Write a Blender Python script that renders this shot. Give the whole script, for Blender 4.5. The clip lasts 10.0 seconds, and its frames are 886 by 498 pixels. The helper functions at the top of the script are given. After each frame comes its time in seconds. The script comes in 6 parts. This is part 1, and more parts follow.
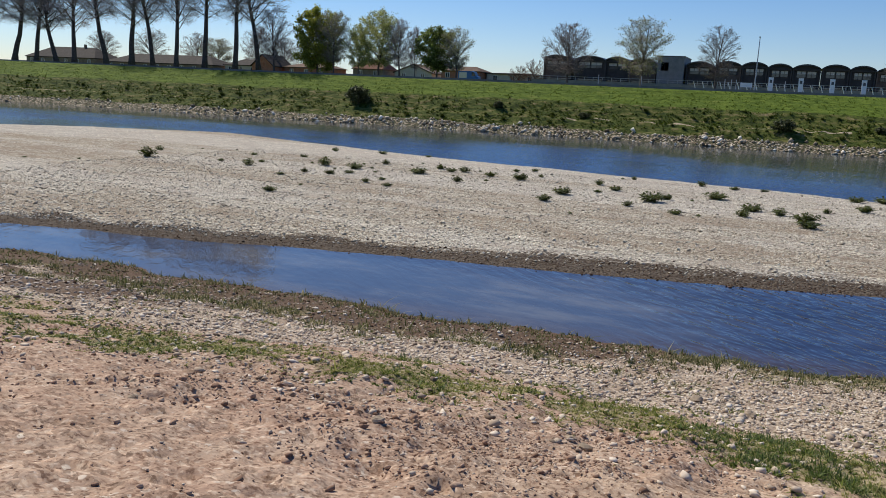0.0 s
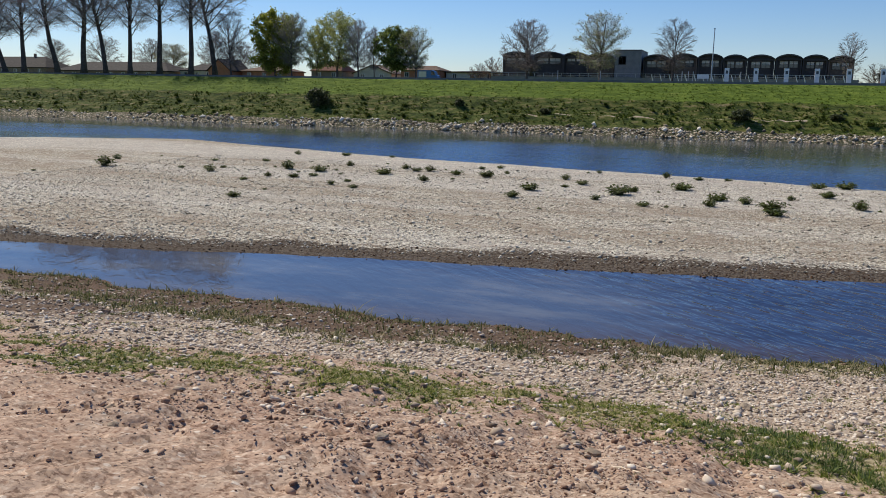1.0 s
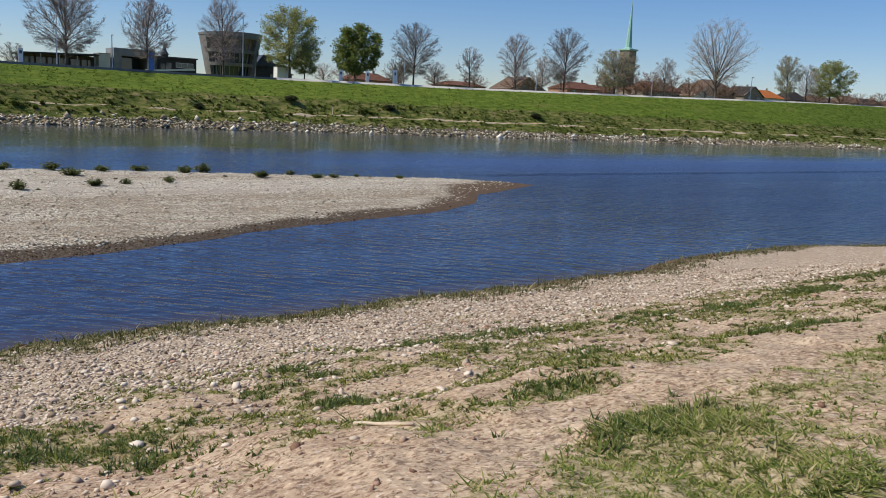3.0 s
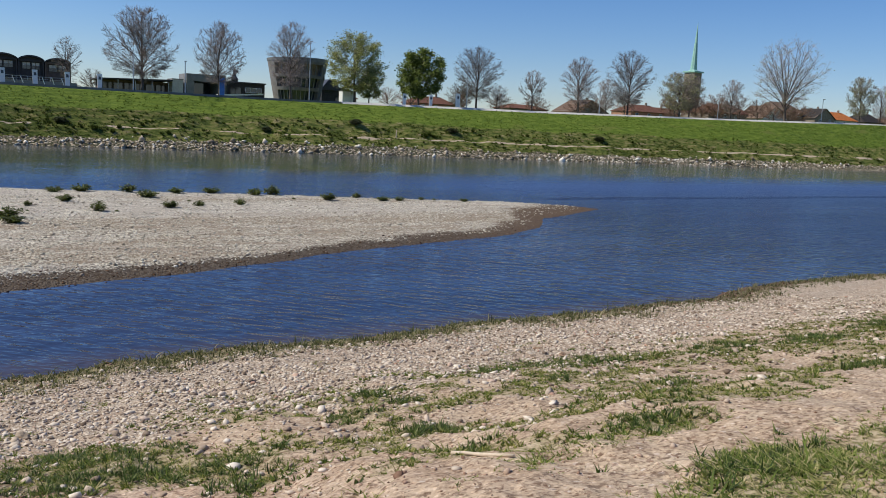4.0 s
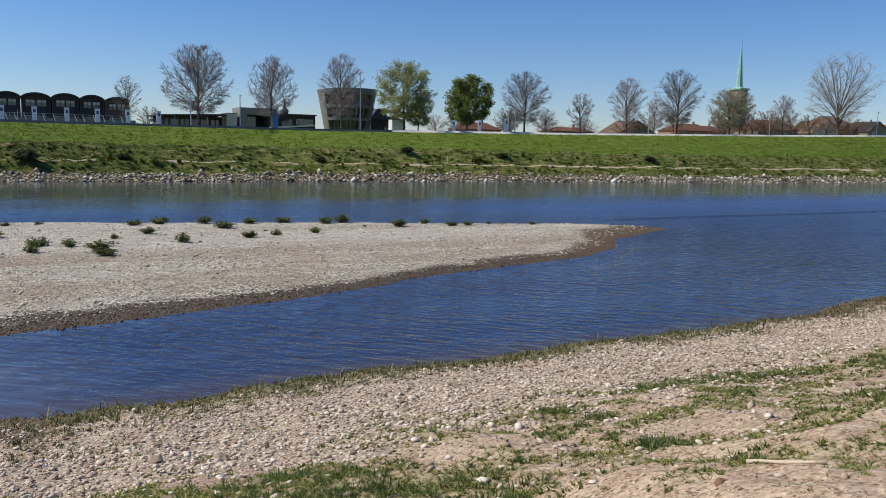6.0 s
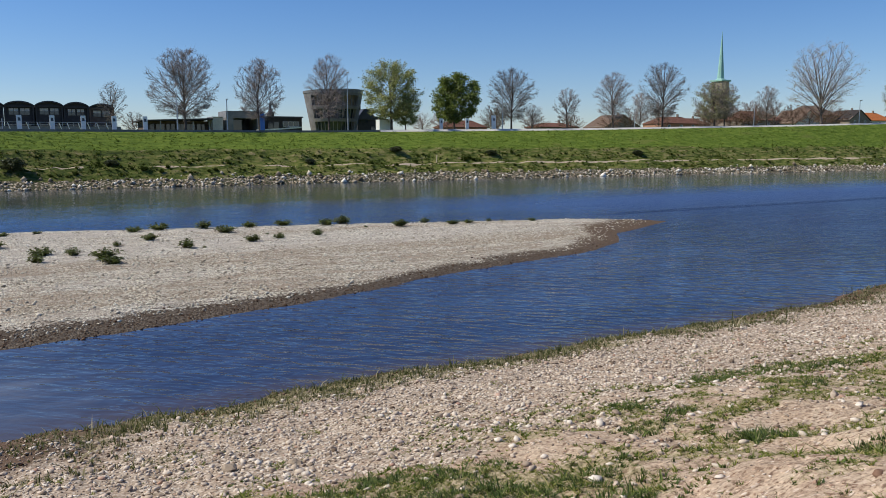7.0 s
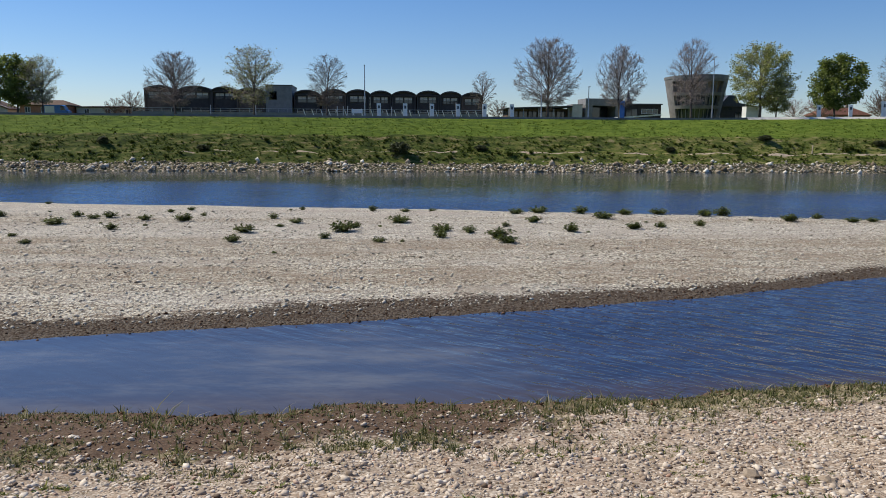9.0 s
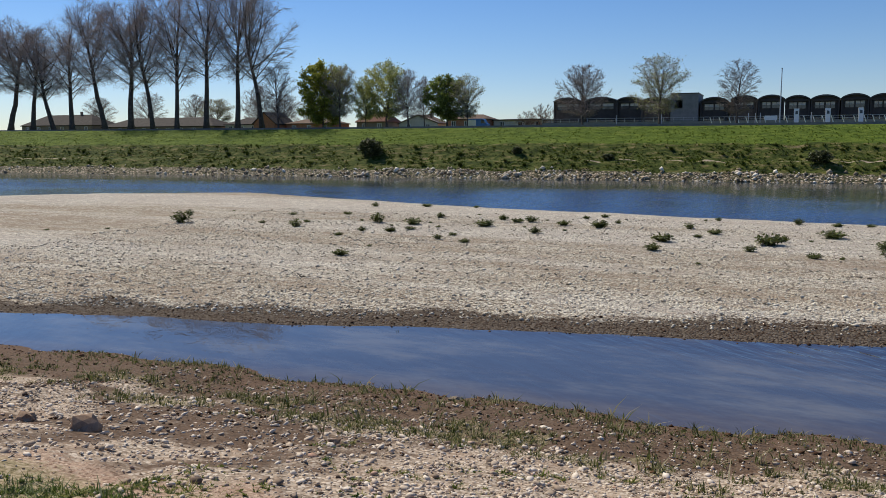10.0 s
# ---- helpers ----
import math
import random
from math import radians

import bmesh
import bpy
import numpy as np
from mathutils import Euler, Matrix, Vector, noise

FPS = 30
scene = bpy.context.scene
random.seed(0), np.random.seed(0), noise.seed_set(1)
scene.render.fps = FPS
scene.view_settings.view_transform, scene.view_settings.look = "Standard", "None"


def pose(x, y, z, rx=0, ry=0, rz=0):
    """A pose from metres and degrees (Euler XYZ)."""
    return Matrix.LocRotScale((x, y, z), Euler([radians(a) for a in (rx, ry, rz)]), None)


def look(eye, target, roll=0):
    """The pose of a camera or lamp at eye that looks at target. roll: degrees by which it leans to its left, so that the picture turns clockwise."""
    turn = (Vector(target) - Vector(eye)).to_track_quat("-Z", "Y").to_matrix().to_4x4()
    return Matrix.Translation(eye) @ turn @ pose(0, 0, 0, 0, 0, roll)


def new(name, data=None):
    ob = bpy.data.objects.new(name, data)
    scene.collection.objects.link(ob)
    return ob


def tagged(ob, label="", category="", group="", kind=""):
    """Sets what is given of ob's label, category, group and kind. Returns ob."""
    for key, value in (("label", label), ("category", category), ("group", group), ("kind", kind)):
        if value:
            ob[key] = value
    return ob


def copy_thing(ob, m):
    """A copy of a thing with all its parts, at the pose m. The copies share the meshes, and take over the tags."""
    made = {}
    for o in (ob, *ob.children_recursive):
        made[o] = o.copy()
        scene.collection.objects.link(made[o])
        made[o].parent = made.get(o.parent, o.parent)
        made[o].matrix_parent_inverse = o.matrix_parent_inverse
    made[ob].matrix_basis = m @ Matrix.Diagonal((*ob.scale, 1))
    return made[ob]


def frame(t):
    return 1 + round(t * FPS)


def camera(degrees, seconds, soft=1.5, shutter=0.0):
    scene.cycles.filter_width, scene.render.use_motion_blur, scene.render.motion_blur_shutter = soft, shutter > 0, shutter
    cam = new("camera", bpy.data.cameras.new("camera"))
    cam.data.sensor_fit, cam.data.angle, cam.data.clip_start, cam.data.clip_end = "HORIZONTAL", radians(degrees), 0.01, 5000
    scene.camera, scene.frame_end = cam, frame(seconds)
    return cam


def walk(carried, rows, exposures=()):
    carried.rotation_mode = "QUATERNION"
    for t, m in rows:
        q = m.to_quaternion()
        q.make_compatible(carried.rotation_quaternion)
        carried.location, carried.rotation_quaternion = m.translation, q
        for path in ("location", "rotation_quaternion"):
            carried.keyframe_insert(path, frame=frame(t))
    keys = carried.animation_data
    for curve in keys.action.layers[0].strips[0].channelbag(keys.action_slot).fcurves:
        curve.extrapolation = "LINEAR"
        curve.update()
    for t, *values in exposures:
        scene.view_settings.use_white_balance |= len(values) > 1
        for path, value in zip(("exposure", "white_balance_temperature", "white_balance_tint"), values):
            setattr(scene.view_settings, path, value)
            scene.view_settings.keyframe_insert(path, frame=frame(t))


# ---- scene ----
cam = camera(57.3, 10.0, 0.8)
PATH = [
    (0, (0.169, -0.198, 6.099), (0.192, 1.766, 5.721), 2.70),
    (0.5, (-0.009, 0.108, 6.063), (0.010, 2.073, 5.688), 2.35),
    (1, (-0.095, 0.238, 6.019), (0.015, 2.199, 5.643), 1.09),
    (1.2, (-0.078, 0.339, 5.998), (0.340, 2.258, 5.619), 1.73),
    (1.3, (-0.178, 0.423, 5.987), (0.353, 2.314, 5.609), 1.16),
    (1.5, (-0.091, 0.480, 5.969), (0.724, 2.263, 5.577), 1.22),
    (1.8, (-0.095, 0.452, 5.963), (1.053, 2.041, 5.568), -0.34),
    (2, (-0.039, 0.485, 5.975), (1.250, 1.967, 5.593), 0.55),
    (2.3, (0.023, 0.542, 5.948), (1.400, 1.942, 5.569), 1.21),
    (2.5, (0.075, 0.540, 5.918), (1.521, 1.871, 5.547), 1.51),
    (3, (0.086, 0.498, 5.952), (1.765, 1.526, 5.601), 3.13),
    (3.2, (0.080, 0.516, 5.958), (1.787, 1.502, 5.622), 3.31),
    (4.3, (-0.381, 0.860, 6.025), (1.194, 2.059, 5.734), 3.03),
    (4.5, (-0.594, 0.965, 5.995), (0.983, 2.162, 5.711), 3.15),
    (5, (-0.828, 1.378, 5.955), (0.741, 2.582, 5.659), 2.94),
    (5.5, (-1.063, 1.837, 5.961), (0.501, 3.047, 5.663), 2.63),
    (6, (-1.395, 2.178, 5.850), (0.148, 3.426, 5.604), 1.23),
    (7.3, (-2.195, 3.476, 5.818), (-0.625, 4.689, 5.566), -0.44),
    (7.5, (-2.272, 3.717, 5.786), (-0.699, 4.926, 5.533), -0.33),
    (8, (-2.458, 4.409, 5.681), (-0.890, 5.621, 5.413), -0.25),
    (8.5, (-2.908, 4.788, 5.669), (-1.537, 6.215, 5.376), 0.92),
    (8.6, (-2.987, 4.896, 5.670), (-1.707, 6.404, 5.373), 0.06),
    (9, (-3.514, 5.176, 5.717), (-2.575, 6.920, 5.438), 0.39),
    (9.3, (-3.859, 5.290, 5.681), (-3.170, 7.154, 5.451), 3.37),
    (9.5, (-4.092, 5.368, 5.657), (-3.579, 7.286, 5.417), 2.59),
    (9.7, (-4.367, 5.547, 5.653), (-3.979, 7.493, 5.404), 1.75),
    (10, (-4.849, 5.870, 5.612), (-4.813, 7.853, 5.355), -0.15),
]
walk(cam, [(t, pose(0, 0, 0, 0, 0, 23.6) @ look(eye, target, roll)) for t, eye, target, roll in PATH], [(0, -0.06, 6500, 10), (3.2, -0.06, 6500, 10), (4.3, -0.06, 6300, 10), (8.0, -0.06, 6350, 10), (9.5, -0.08, 6550, 10), (10, -0.10, 6650, 10)])

SUN_EL, SUN_AZ = 47.0, -62.0      # degrees above the horizon; from +y, negative towards -x
world = bpy.data.worlds.new("world")
scene.world = world
world.use_nodes = True
wt = world.node_tree
sky = wt.nodes.new("ShaderNodeTexSky")
sky.sky_type, sky.sun_disc = "NISHITA", False
sky.sun_elevation, sky.sun_rotation = radians(SUN_EL), radians(SUN_AZ)
sky.air_density, sky.dust_density, sky.ozone_density = 1.0, 0.05, 4.0
deep = wt.nodes.new("ShaderNodeHueSaturation")
deep.inputs["Saturation"].default_value = 1.2
tone = wt.nodes.new("ShaderNodeMix")
tone.data_type, tone.blend_type = "RGBA", "MULTIPLY"
tone.inputs[0].default_value, tone.inputs[7].default_value = 1.0, (0.96, 1.0, 1.2, 1)
wt.links.new(sky.outputs[0], deep.inputs["Color"])
wt.links.new(deep.outputs[0], tone.inputs[6])
wt.links.new(tone.outputs[2], wt.nodes["Background"].inputs[0])
wt.nodes["Background"].inputs[1].default_value = 0.091
lamp = bpy.data.lights.new("sun", "SUN")
lamp.energy, lamp.angle, lamp.color = 4.9, radians(0.55), (1.0, 0.93, 0.80)
sun = new("sun", lamp)
sa, se = radians(SUN_AZ), radians(SUN_EL)
sun.matrix_world = look((math.sin(sa) * math.cos(se) * 90, math.cos(sa) * math.cos(se) * 90, math.sin(se) * 90), (0, 0, 0))

# ---- materials ----


def mat(name, rough=0.8, colour=(0.5, 0.5, 0.5), metal=0.0):
    m = bpy.data.materials.new(name)
    m.use_nodes = True
    b = m.node_tree.nodes["Principled BSDF"]
    b.inputs["Base Color"].default_value = (*colour, 1)
    b.inputs["Roughness"].default_value = rough
    b.inputs["Metallic"].default_value = metal
    if rough >= 0.75:
        b.inputs["Specular IOR Level"].default_value = 0.12
    return m, m.node_tree, b


def node(nt, kind, **values):
    n = nt.nodes.new(kind)
    for k, v in values.items():
        n.inputs[k].default_value = v
    return n


def where(nt, kind="pos", stretch=(1, 1, 1)):
    """Coordinates in metres: of the world, or of the object."""
    if kind == "pos":
        src = nt.nodes.new("ShaderNodeNewGeometry").outputs["Position"]
    else:
        src = nt.nodes.new("ShaderNodeTexCoord").outputs["Object"]
    mp = node(nt, "ShaderNodeMapping", Scale=stretch)
    nt.links.new(src, mp.inputs[0])
    return mp.outputs[0]


def grain(nt, co, scale, detail=4.0, rough=0.6):
    n = node(nt, "ShaderNodeTexNoise", Scale=scale, Detail=detail, Roughness=rough)
    nt.links.new(co, n.inputs["Vector"])
    return n.outputs["Fac"]


def cells(nt, co, scale, feature="F1", out="Distance", rnd=1.0):
    n = node(nt, "ShaderNodeTexVoronoi", Scale=scale, Randomness=rnd)
    n.feature = feature
    nt.links.new(co, n.inputs["Vector"])
    return n.outputs[out]


def ramp(nt, fac, *stops):
    n = nt.nodes.new("ShaderNodeValToRGB")
    while len(n.color_ramp.elements) < len(stops):
        n.color_ramp.elements.new(0.5)
    for e, (p, c) in zip(n.color_ramp.elements, stops):
        e.position, e.color = p, (*c, 1) if len(c) == 3 else c
    nt.links.new(fac, n.inputs[0])
    return n.outputs["Color"]


def blend(nt, fac, a, b, kind="MIX"):
    n = nt.nodes.new("ShaderNodeMix")
    n.data_type, n.blend_type = "RGBA", kind
    for sock, v in ((n.inputs[0], fac), (n.inputs[6], a), (n.inputs[7], b)):
        if isinstance(v, bpy.types.NodeSocket):
            nt.links.new(v, sock)
        elif isinstance(v, tuple):
            sock.default_value = (*v, 1)
        else:
            sock.default_value = v
    return n.outputs[2]


def sums(nt, op, a, b, clamp=False):
    n = nt.nodes.new("ShaderNodeMath")
    n.operation, n.use_clamp = op, clamp
    for sock, v in zip(n.inputs, (a, b)):
        if isinstance(v, bpy.types.NodeSocket):
            nt.links.new(v, sock)
        else:
            sock.default_value = v
    return n.outputs[0]


def steps(nt, fac, lo, hi):
    n = node(nt, "ShaderNodeMapRange", **{"From Min": lo, "From Max": hi})
    n.interpolation_type = "SMOOTHSTEP"
    nt.links.new(fac, n.inputs[0])
    return n.outputs[0]


def relief(nt, b, height, strength=0.5, distance=0.02):
    n = node(nt, "ShaderNodeBump", Strength=strength, Distance=distance)
    nt.links.new(height, n.inputs["Height"])
    nt.links.new(n.outputs[0], b.inputs["Normal"])


def attribute(nt, name):
    n = nt.nodes.new("ShaderNodeAttribute")
    n.attribute_name = name
    return n.outputs["Fac"]


def island(nt):
    return nt.nodes.new("ShaderNodeNewGeometry").outputs["Random Per Island"]


def chance(nt):
    return nt.nodes.new("ShaderNodeObjectInfo").outputs["Random"]


def pebble_colour(nt, co, scale, lo, mid, hi):
    n = node(nt, "ShaderNodeTexVoronoi", Scale=scale)
    nt.links.new(co, n.inputs["Vector"])
    hue = nt.nodes.new("ShaderNodeSeparateColor")
    nt.links.new(n.outputs["Color"], hue.inputs[0])
    c = ramp(nt, hue.outputs[0], (0.0, lo), (0.35, mid), (0.75, hi), (1.0, (hi[0] * 1.1, hi[1] * 1.08, hi[2] * 1.05)))
    tint = ramp(nt, hue.outputs[1], (0.0, (0.54, 0.44, 0.36)), (0.4, (0.5, 0.5, 0.5)), (1.0, (0.5, 0.5, 0.5)))
    c = blend(nt, 0.55, c, tint, "OVERLAY")
    return c, n.outputs["Distance"]


def make_ground():
    m, nt, b = mat("bank_ground", 0.95)
    co = where(nt)
    big, mid, fine = grain(nt, co, 0.35, 5), grain(nt, co, 2.2, 6), grain(nt, co, 14.0, 6, 0.7)
    sand = ramp(nt, mid, (0.3, (0.294, 0.181, 0.123)), (0.5, (0.42, 0.28, 0.199)), (0.72, (0.511, 0.376, 0.276)))
    pale = ramp(nt, mid, (0.3, (0.385, 0.295, 0.196)), (0.5, (0.483, 0.382, 0.256)), (0.72, (0.546, 0.457, 0.319)))
    sand = blend(nt, attribute(nt, "red"), pale, sand)
    sand = blend(nt, steps(nt, big, 0.35, 0.65), sand, blend(nt, 0.4, sand, (0.389, 0.295, 0.209)))
    sand = blend(nt, steps(nt, fine, 0.47, 0.36), sand, blend(nt, 0.6, sand, (0.18, 0.10, 0.065)))
    crumb = grain(nt, co, 19.0, 3, 0.6)
    # dark end of the noise paints shadowed cracks into the sand colour
    sand = blend(nt, steps(nt, crumb, 0.46, 0.33), sand, blend(nt, 0.75, sand, (0.12, 0.06, 0.036)))
    sand = blend(nt, steps(nt, crumb, 0.54, 0.66), sand, blend(nt, 0.6, sand, (0.6, 0.473, 0.358)))
    chips = pebble_colour(nt, co, 26.0, (0.195, 0.124, 0.0825), (0.39, 0.285, 0.21), (0.555, 0.465, 0.375))[0]
    sand = blend(nt, steps(nt, cells(nt, co, 9.0), 0.28, 0.18), sand, chips)
    tint = nt.nodes.new("ShaderNodeTexVoronoi")
    tint.inputs["Scale"].default_value = 36.0
    nt.links.new(co, tint.inputs["Vector"])
    hue = nt.nodes.new("ShaderNodeSeparateColor")
    nt.links.new(tint.outputs["Color"], hue.inputs[0])
    sand = blend(nt, 0.5, sand, ramp(nt, hue.outputs[0], (0.0, (0.12, 0.11, 0.10)), (0.14, (0.34, 0.33, 0.32)), (0.3, (0.46, 0.46, 0.45)), (0.8, (0.54, 0.54, 0.54)), (1.0, (0.76, 0.74, 0.71))), "OVERLAY")
    # dark pits: shade of the rough sand put into its colour
    pit_shade = steps(nt, sums(nt, "ADD", grain(nt, co, 9.0, 5, 0.75), sums(nt, "MULTIPLY", sums(nt, "SUBTRACT", grain(nt, co, 0.8, 3), 0.5), 0.25)), 0.43, 0.39)
    sand = blend(nt, sums(nt, "MULTIPLY", pit_shade, 0.65), sand, (0.13, 0.082, 0.055))
    peb, pd = pebble_colour(nt, co, 17.0, (0.187, 0.136, 0.0938), (0.446, 0.36, 0.271), (0.598, 0.511, 0.409))
    peb2, pd2 = pebble_colour(nt, co, 34.0, (0.144, 0.105, 0.0703), (0.36, 0.283, 0.208), (0.533, 0.448, 0.348))
    # gaps between pebbles darkened in the colour, for the shade among the stones
    gravel = blend(nt, steps(nt, pd, 0.42, 0.55), peb, blend(nt, 0.35, peb2, (0.10, 0.07, 0.048)))
    gravel = blend(nt, sums(nt, "MULTIPLY", steps(nt, grain(nt, co, 1.1, 5, 0.65), 0.48, 0.64), 0.55), gravel, (0.36, 0.26, 0.18))
    gm = steps(nt, sums(nt, "ADD", attribute(nt, "gravel"), sums(nt, "MULTIPLY", sums(nt, "SUBTRACT", fine, 0.5), 1.2)), 0.35, 0.6)
    c = blend(nt, gm, sand, gravel)
    silt = ramp(nt, fine, (0.3, (0.034, 0.021, 0.013)), (0.5, (0.088, 0.052, 0.031)), (0.7, (0.17, 0.107, 0.067)))
    mm = steps(nt, sums(nt, "ADD", attribute(nt, "mud"), sums(nt, "MULTIPLY", sums(nt, "SUBTRACT", mid, 0.5), 0.9)), 0.3, 0.75)
    c = blend(nt, sums(nt, "MULTIPLY", mm, 0.9), c, silt)
    turf = ramp(nt, crumb, (0.34, (0.09, 0.085, 0.035)), (0.48, (0.25, 0.215, 0.105)), (0.62, (0.42, 0.345, 0.22)))
    tm = steps(nt, sums(nt, "ADD", attribute(nt, "grass"), sums(nt, "MULTIPLY", sums(nt, "SUBTRACT", fine, 0.5), 1.0)), 0.4, 0.75)
    c = blend(nt, sums(nt, "MULTIPLY", tm, 0.75), c, turf)
    nt.links.new(c, b.inputs["Base Color"])
    grit = sums(nt, "ADD", sums(nt, "MULTIPLY", cells(nt, co, 24.0), -0.6), sums(nt, "MULTIPLY", grain(nt, co, 26.0, 2, 0.5), 0.7))
    hgt = sums(nt, "ADD", sums(nt, "MULTIPLY", sums(nt, "MULTIPLY", gm, sums(nt, "SUBTRACT", 1.0, pd)), 0.8), sums(nt, "ADD", sums(nt, "MULTIPLY", mid, 0.5), grit))
    relief(nt, b, hgt, 0.35, 0.022)
    return m


def make_bar():
    m, nt, b = mat("bar_gravel", 0.92)
    co = where(nt)
    big, mid, fine = grain(nt, co, 0.16, 5), grain(nt, where(nt, "pos", (0.35, 1, 1)), 0.9, 6), grain(nt, co, 7.0, 5, 0.7)
    peb, pd = pebble_colour(nt, co, 5.5, (0.09, 0.07, 0.048), (0.45, 0.385, 0.28), (0.86, 0.80, 0.65))
    peb2, pd2 = pebble_colour(nt, co, 14.0, (0.10, 0.075, 0.05), (0.43, 0.365, 0.265), (0.84, 0.775, 0.625))
    c = blend(nt, steps(nt, pd, 0.35, 0.6), peb, peb2)
    c = blend(nt, steps(nt, pd2, 0.45, 0.75), c, blend(nt, 0.55, c, (0.10, 0.075, 0.05)))
    shadow_dash = grain(nt, where(nt, "pos", (0.8, 2.6, 1)), 1.5, 4, 0.7)
    # flat dark dashes: small shadows between cobbles, painted into the colour
    c = blend(nt, sums(nt, "MULTIPLY", steps(nt, shadow_dash, 0.44, 0.34), 0.7), c, (0.17, 0.125, 0.085))
    brown = blend(nt, 0.6, c, (0.33, 0.245, 0.165))
    c = blend(nt, sums(nt, "MULTIPLY", steps(nt, mid, 0.47, 0.60), 0.9), c, brown)
    c = blend(nt, sums(nt, "MULTIPLY", steps(nt, big, 0.52, 0.66), 0.45), c, (0.36, 0.28, 0.20))
    band = grain(nt, where(nt, "pos", (0.012, 0.10, 1)), 1.0, 4)
    c = blend(nt, sums(nt, "MULTIPLY", steps(nt, band, 0.42, 0.58), 0.55), c, blend(nt, 0.55, c, (0.80, 0.745, 0.66)))
    c = blend(nt, sums(nt, "MULTIPLY", steps(nt, band, 0.52, 0.40), 0.5), c, blend(nt, 0.6, c, (0.36, 0.27, 0.19)))
    wet = steps(nt, sums(nt, "ADD", attribute(nt, "wet"), sums(nt, "ADD", sums(nt, "MULTIPLY", sums(nt, "SUBTRACT", fine, 0.5), 1.3), sums(nt, "MULTIPLY", sums(nt, "SUBTRACT", mid, 0.5), 1.1))), 0.45, 0.6)
    dark = blend(nt, 0.84, peb2, (0.052, 0.027, 0.014))
    dark = blend(nt, sums(nt, "MULTIPLY", steps(nt, sep_x(nt), 16.0, 34.0), 0.75), dark, blend(nt, fine, (0.13, 0.078, 0.046), (0.26, 0.18, 0.115)))
    dark = blend(nt, steps(nt, fine, 0.35, 0.65), blend(nt, 0.4, dark, (0.035, 0.022, 0.013)), dark)
    c = blend(nt, wet, c, dark)
    nt.links.new(c, b.inputs["Base Color"])
    relief(nt, b, sums(nt, "ADD", sums(nt, "MULTIPLY", sums(nt, "SUBTRACT", 1.0, pd2), 0.7), sums(nt, "ADD", fine, shadow_dash)), 1.0, 0.10)
    return m


def make_embankment():
    m, nt, b = mat("embankment_grass", 0.9)
    co, flat = where(nt), where(nt, "pos", (0.45, 1.0, 1.0))
    big, mid, fine = grain(nt, flat, 0.22, 6), grain(nt, flat, 1.1, 7, 0.65), grain(nt, co, 6.0, 5, 0.7)
    lush = ramp(nt, mid, (0.3, (0.047, 0.0806, 0.0088)), (0.5, (0.0986, 0.148, 0.0165)), (0.7, (0.157, 0.207, 0.0286)))
    mown = steps(nt, sep_x(nt), -20.0, 60.0)
    lush = blend(nt, mown, lush, ramp(nt, mid, (0.3, (0.075, 0.12, 0.014)), (0.5, (0.135, 0.195, 0.024)), (0.7, (0.20, 0.255, 0.04))))
    lush = blend(nt, steps(nt, big, 0.58, 0.7), lush, (0.17, 0.20, 0.04))
    rank = ramp(nt, mid, (0.34, (0.018, 0.028, 0.006)), (0.46, (0.055, 0.08, 0.012)), (0.57, (0.12, 0.125, 0.03)), (0.68, (0.26, 0.20, 0.105)))
    rank = blend(nt, mown, rank, ramp(nt, mid, (0.34, (0.04, 0.055, 0.012)), (0.46, (0.11, 0.14, 0.025)), (0.57, (0.21, 0.20, 0.06)), (0.68, (0.36, 0.28, 0.16))))
    c = blend(nt, steps(nt, sums(nt, "ADD", attribute(nt, "scrub"), sums(nt, "MULTIPLY", sums(nt, "SUBTRACT", big, 0.5), 1.4)), 0.35, 0.65), lush, rank)
    earth = ramp(nt, fine, (0.3, (0.36, 0.27, 0.18)), (0.7, (0.62, 0.51, 0.38)))
    c = blend(nt, steps(nt, sums(nt, "ADD", attribute(nt, "bare"), sums(nt, "MULTIPLY", sums(nt, "SUBTRACT", mid, 0.5), 1.5)), 0.62, 0.8), c, earth)
    rubble, rd = pebble_colour(nt, co, 2.6, (0.12, 0.09, 0.06), (0.30, 0.24, 0.165), (0.55, 0.47, 0.36))
    rubble = blend(nt, steps(nt, rd, 0.3, 0.6), rubble, (0.07, 0.07, 0.035))
    c = blend(nt, steps(nt, sums(nt, "ADD", attribute(nt, "rubble"), sums(nt, "MULTIPLY", sums(nt, "SUBTRACT", mid, 0.5), 1.0)), 0.4, 0.7), c, rubble)
    nt.links.new(c, b.inputs["Base Color"])
    relief(nt, b, sums(nt, "ADD", mid, sums(nt, "MULTIPLY", fine, 0.5)), 1.0, 0.35)
    return m


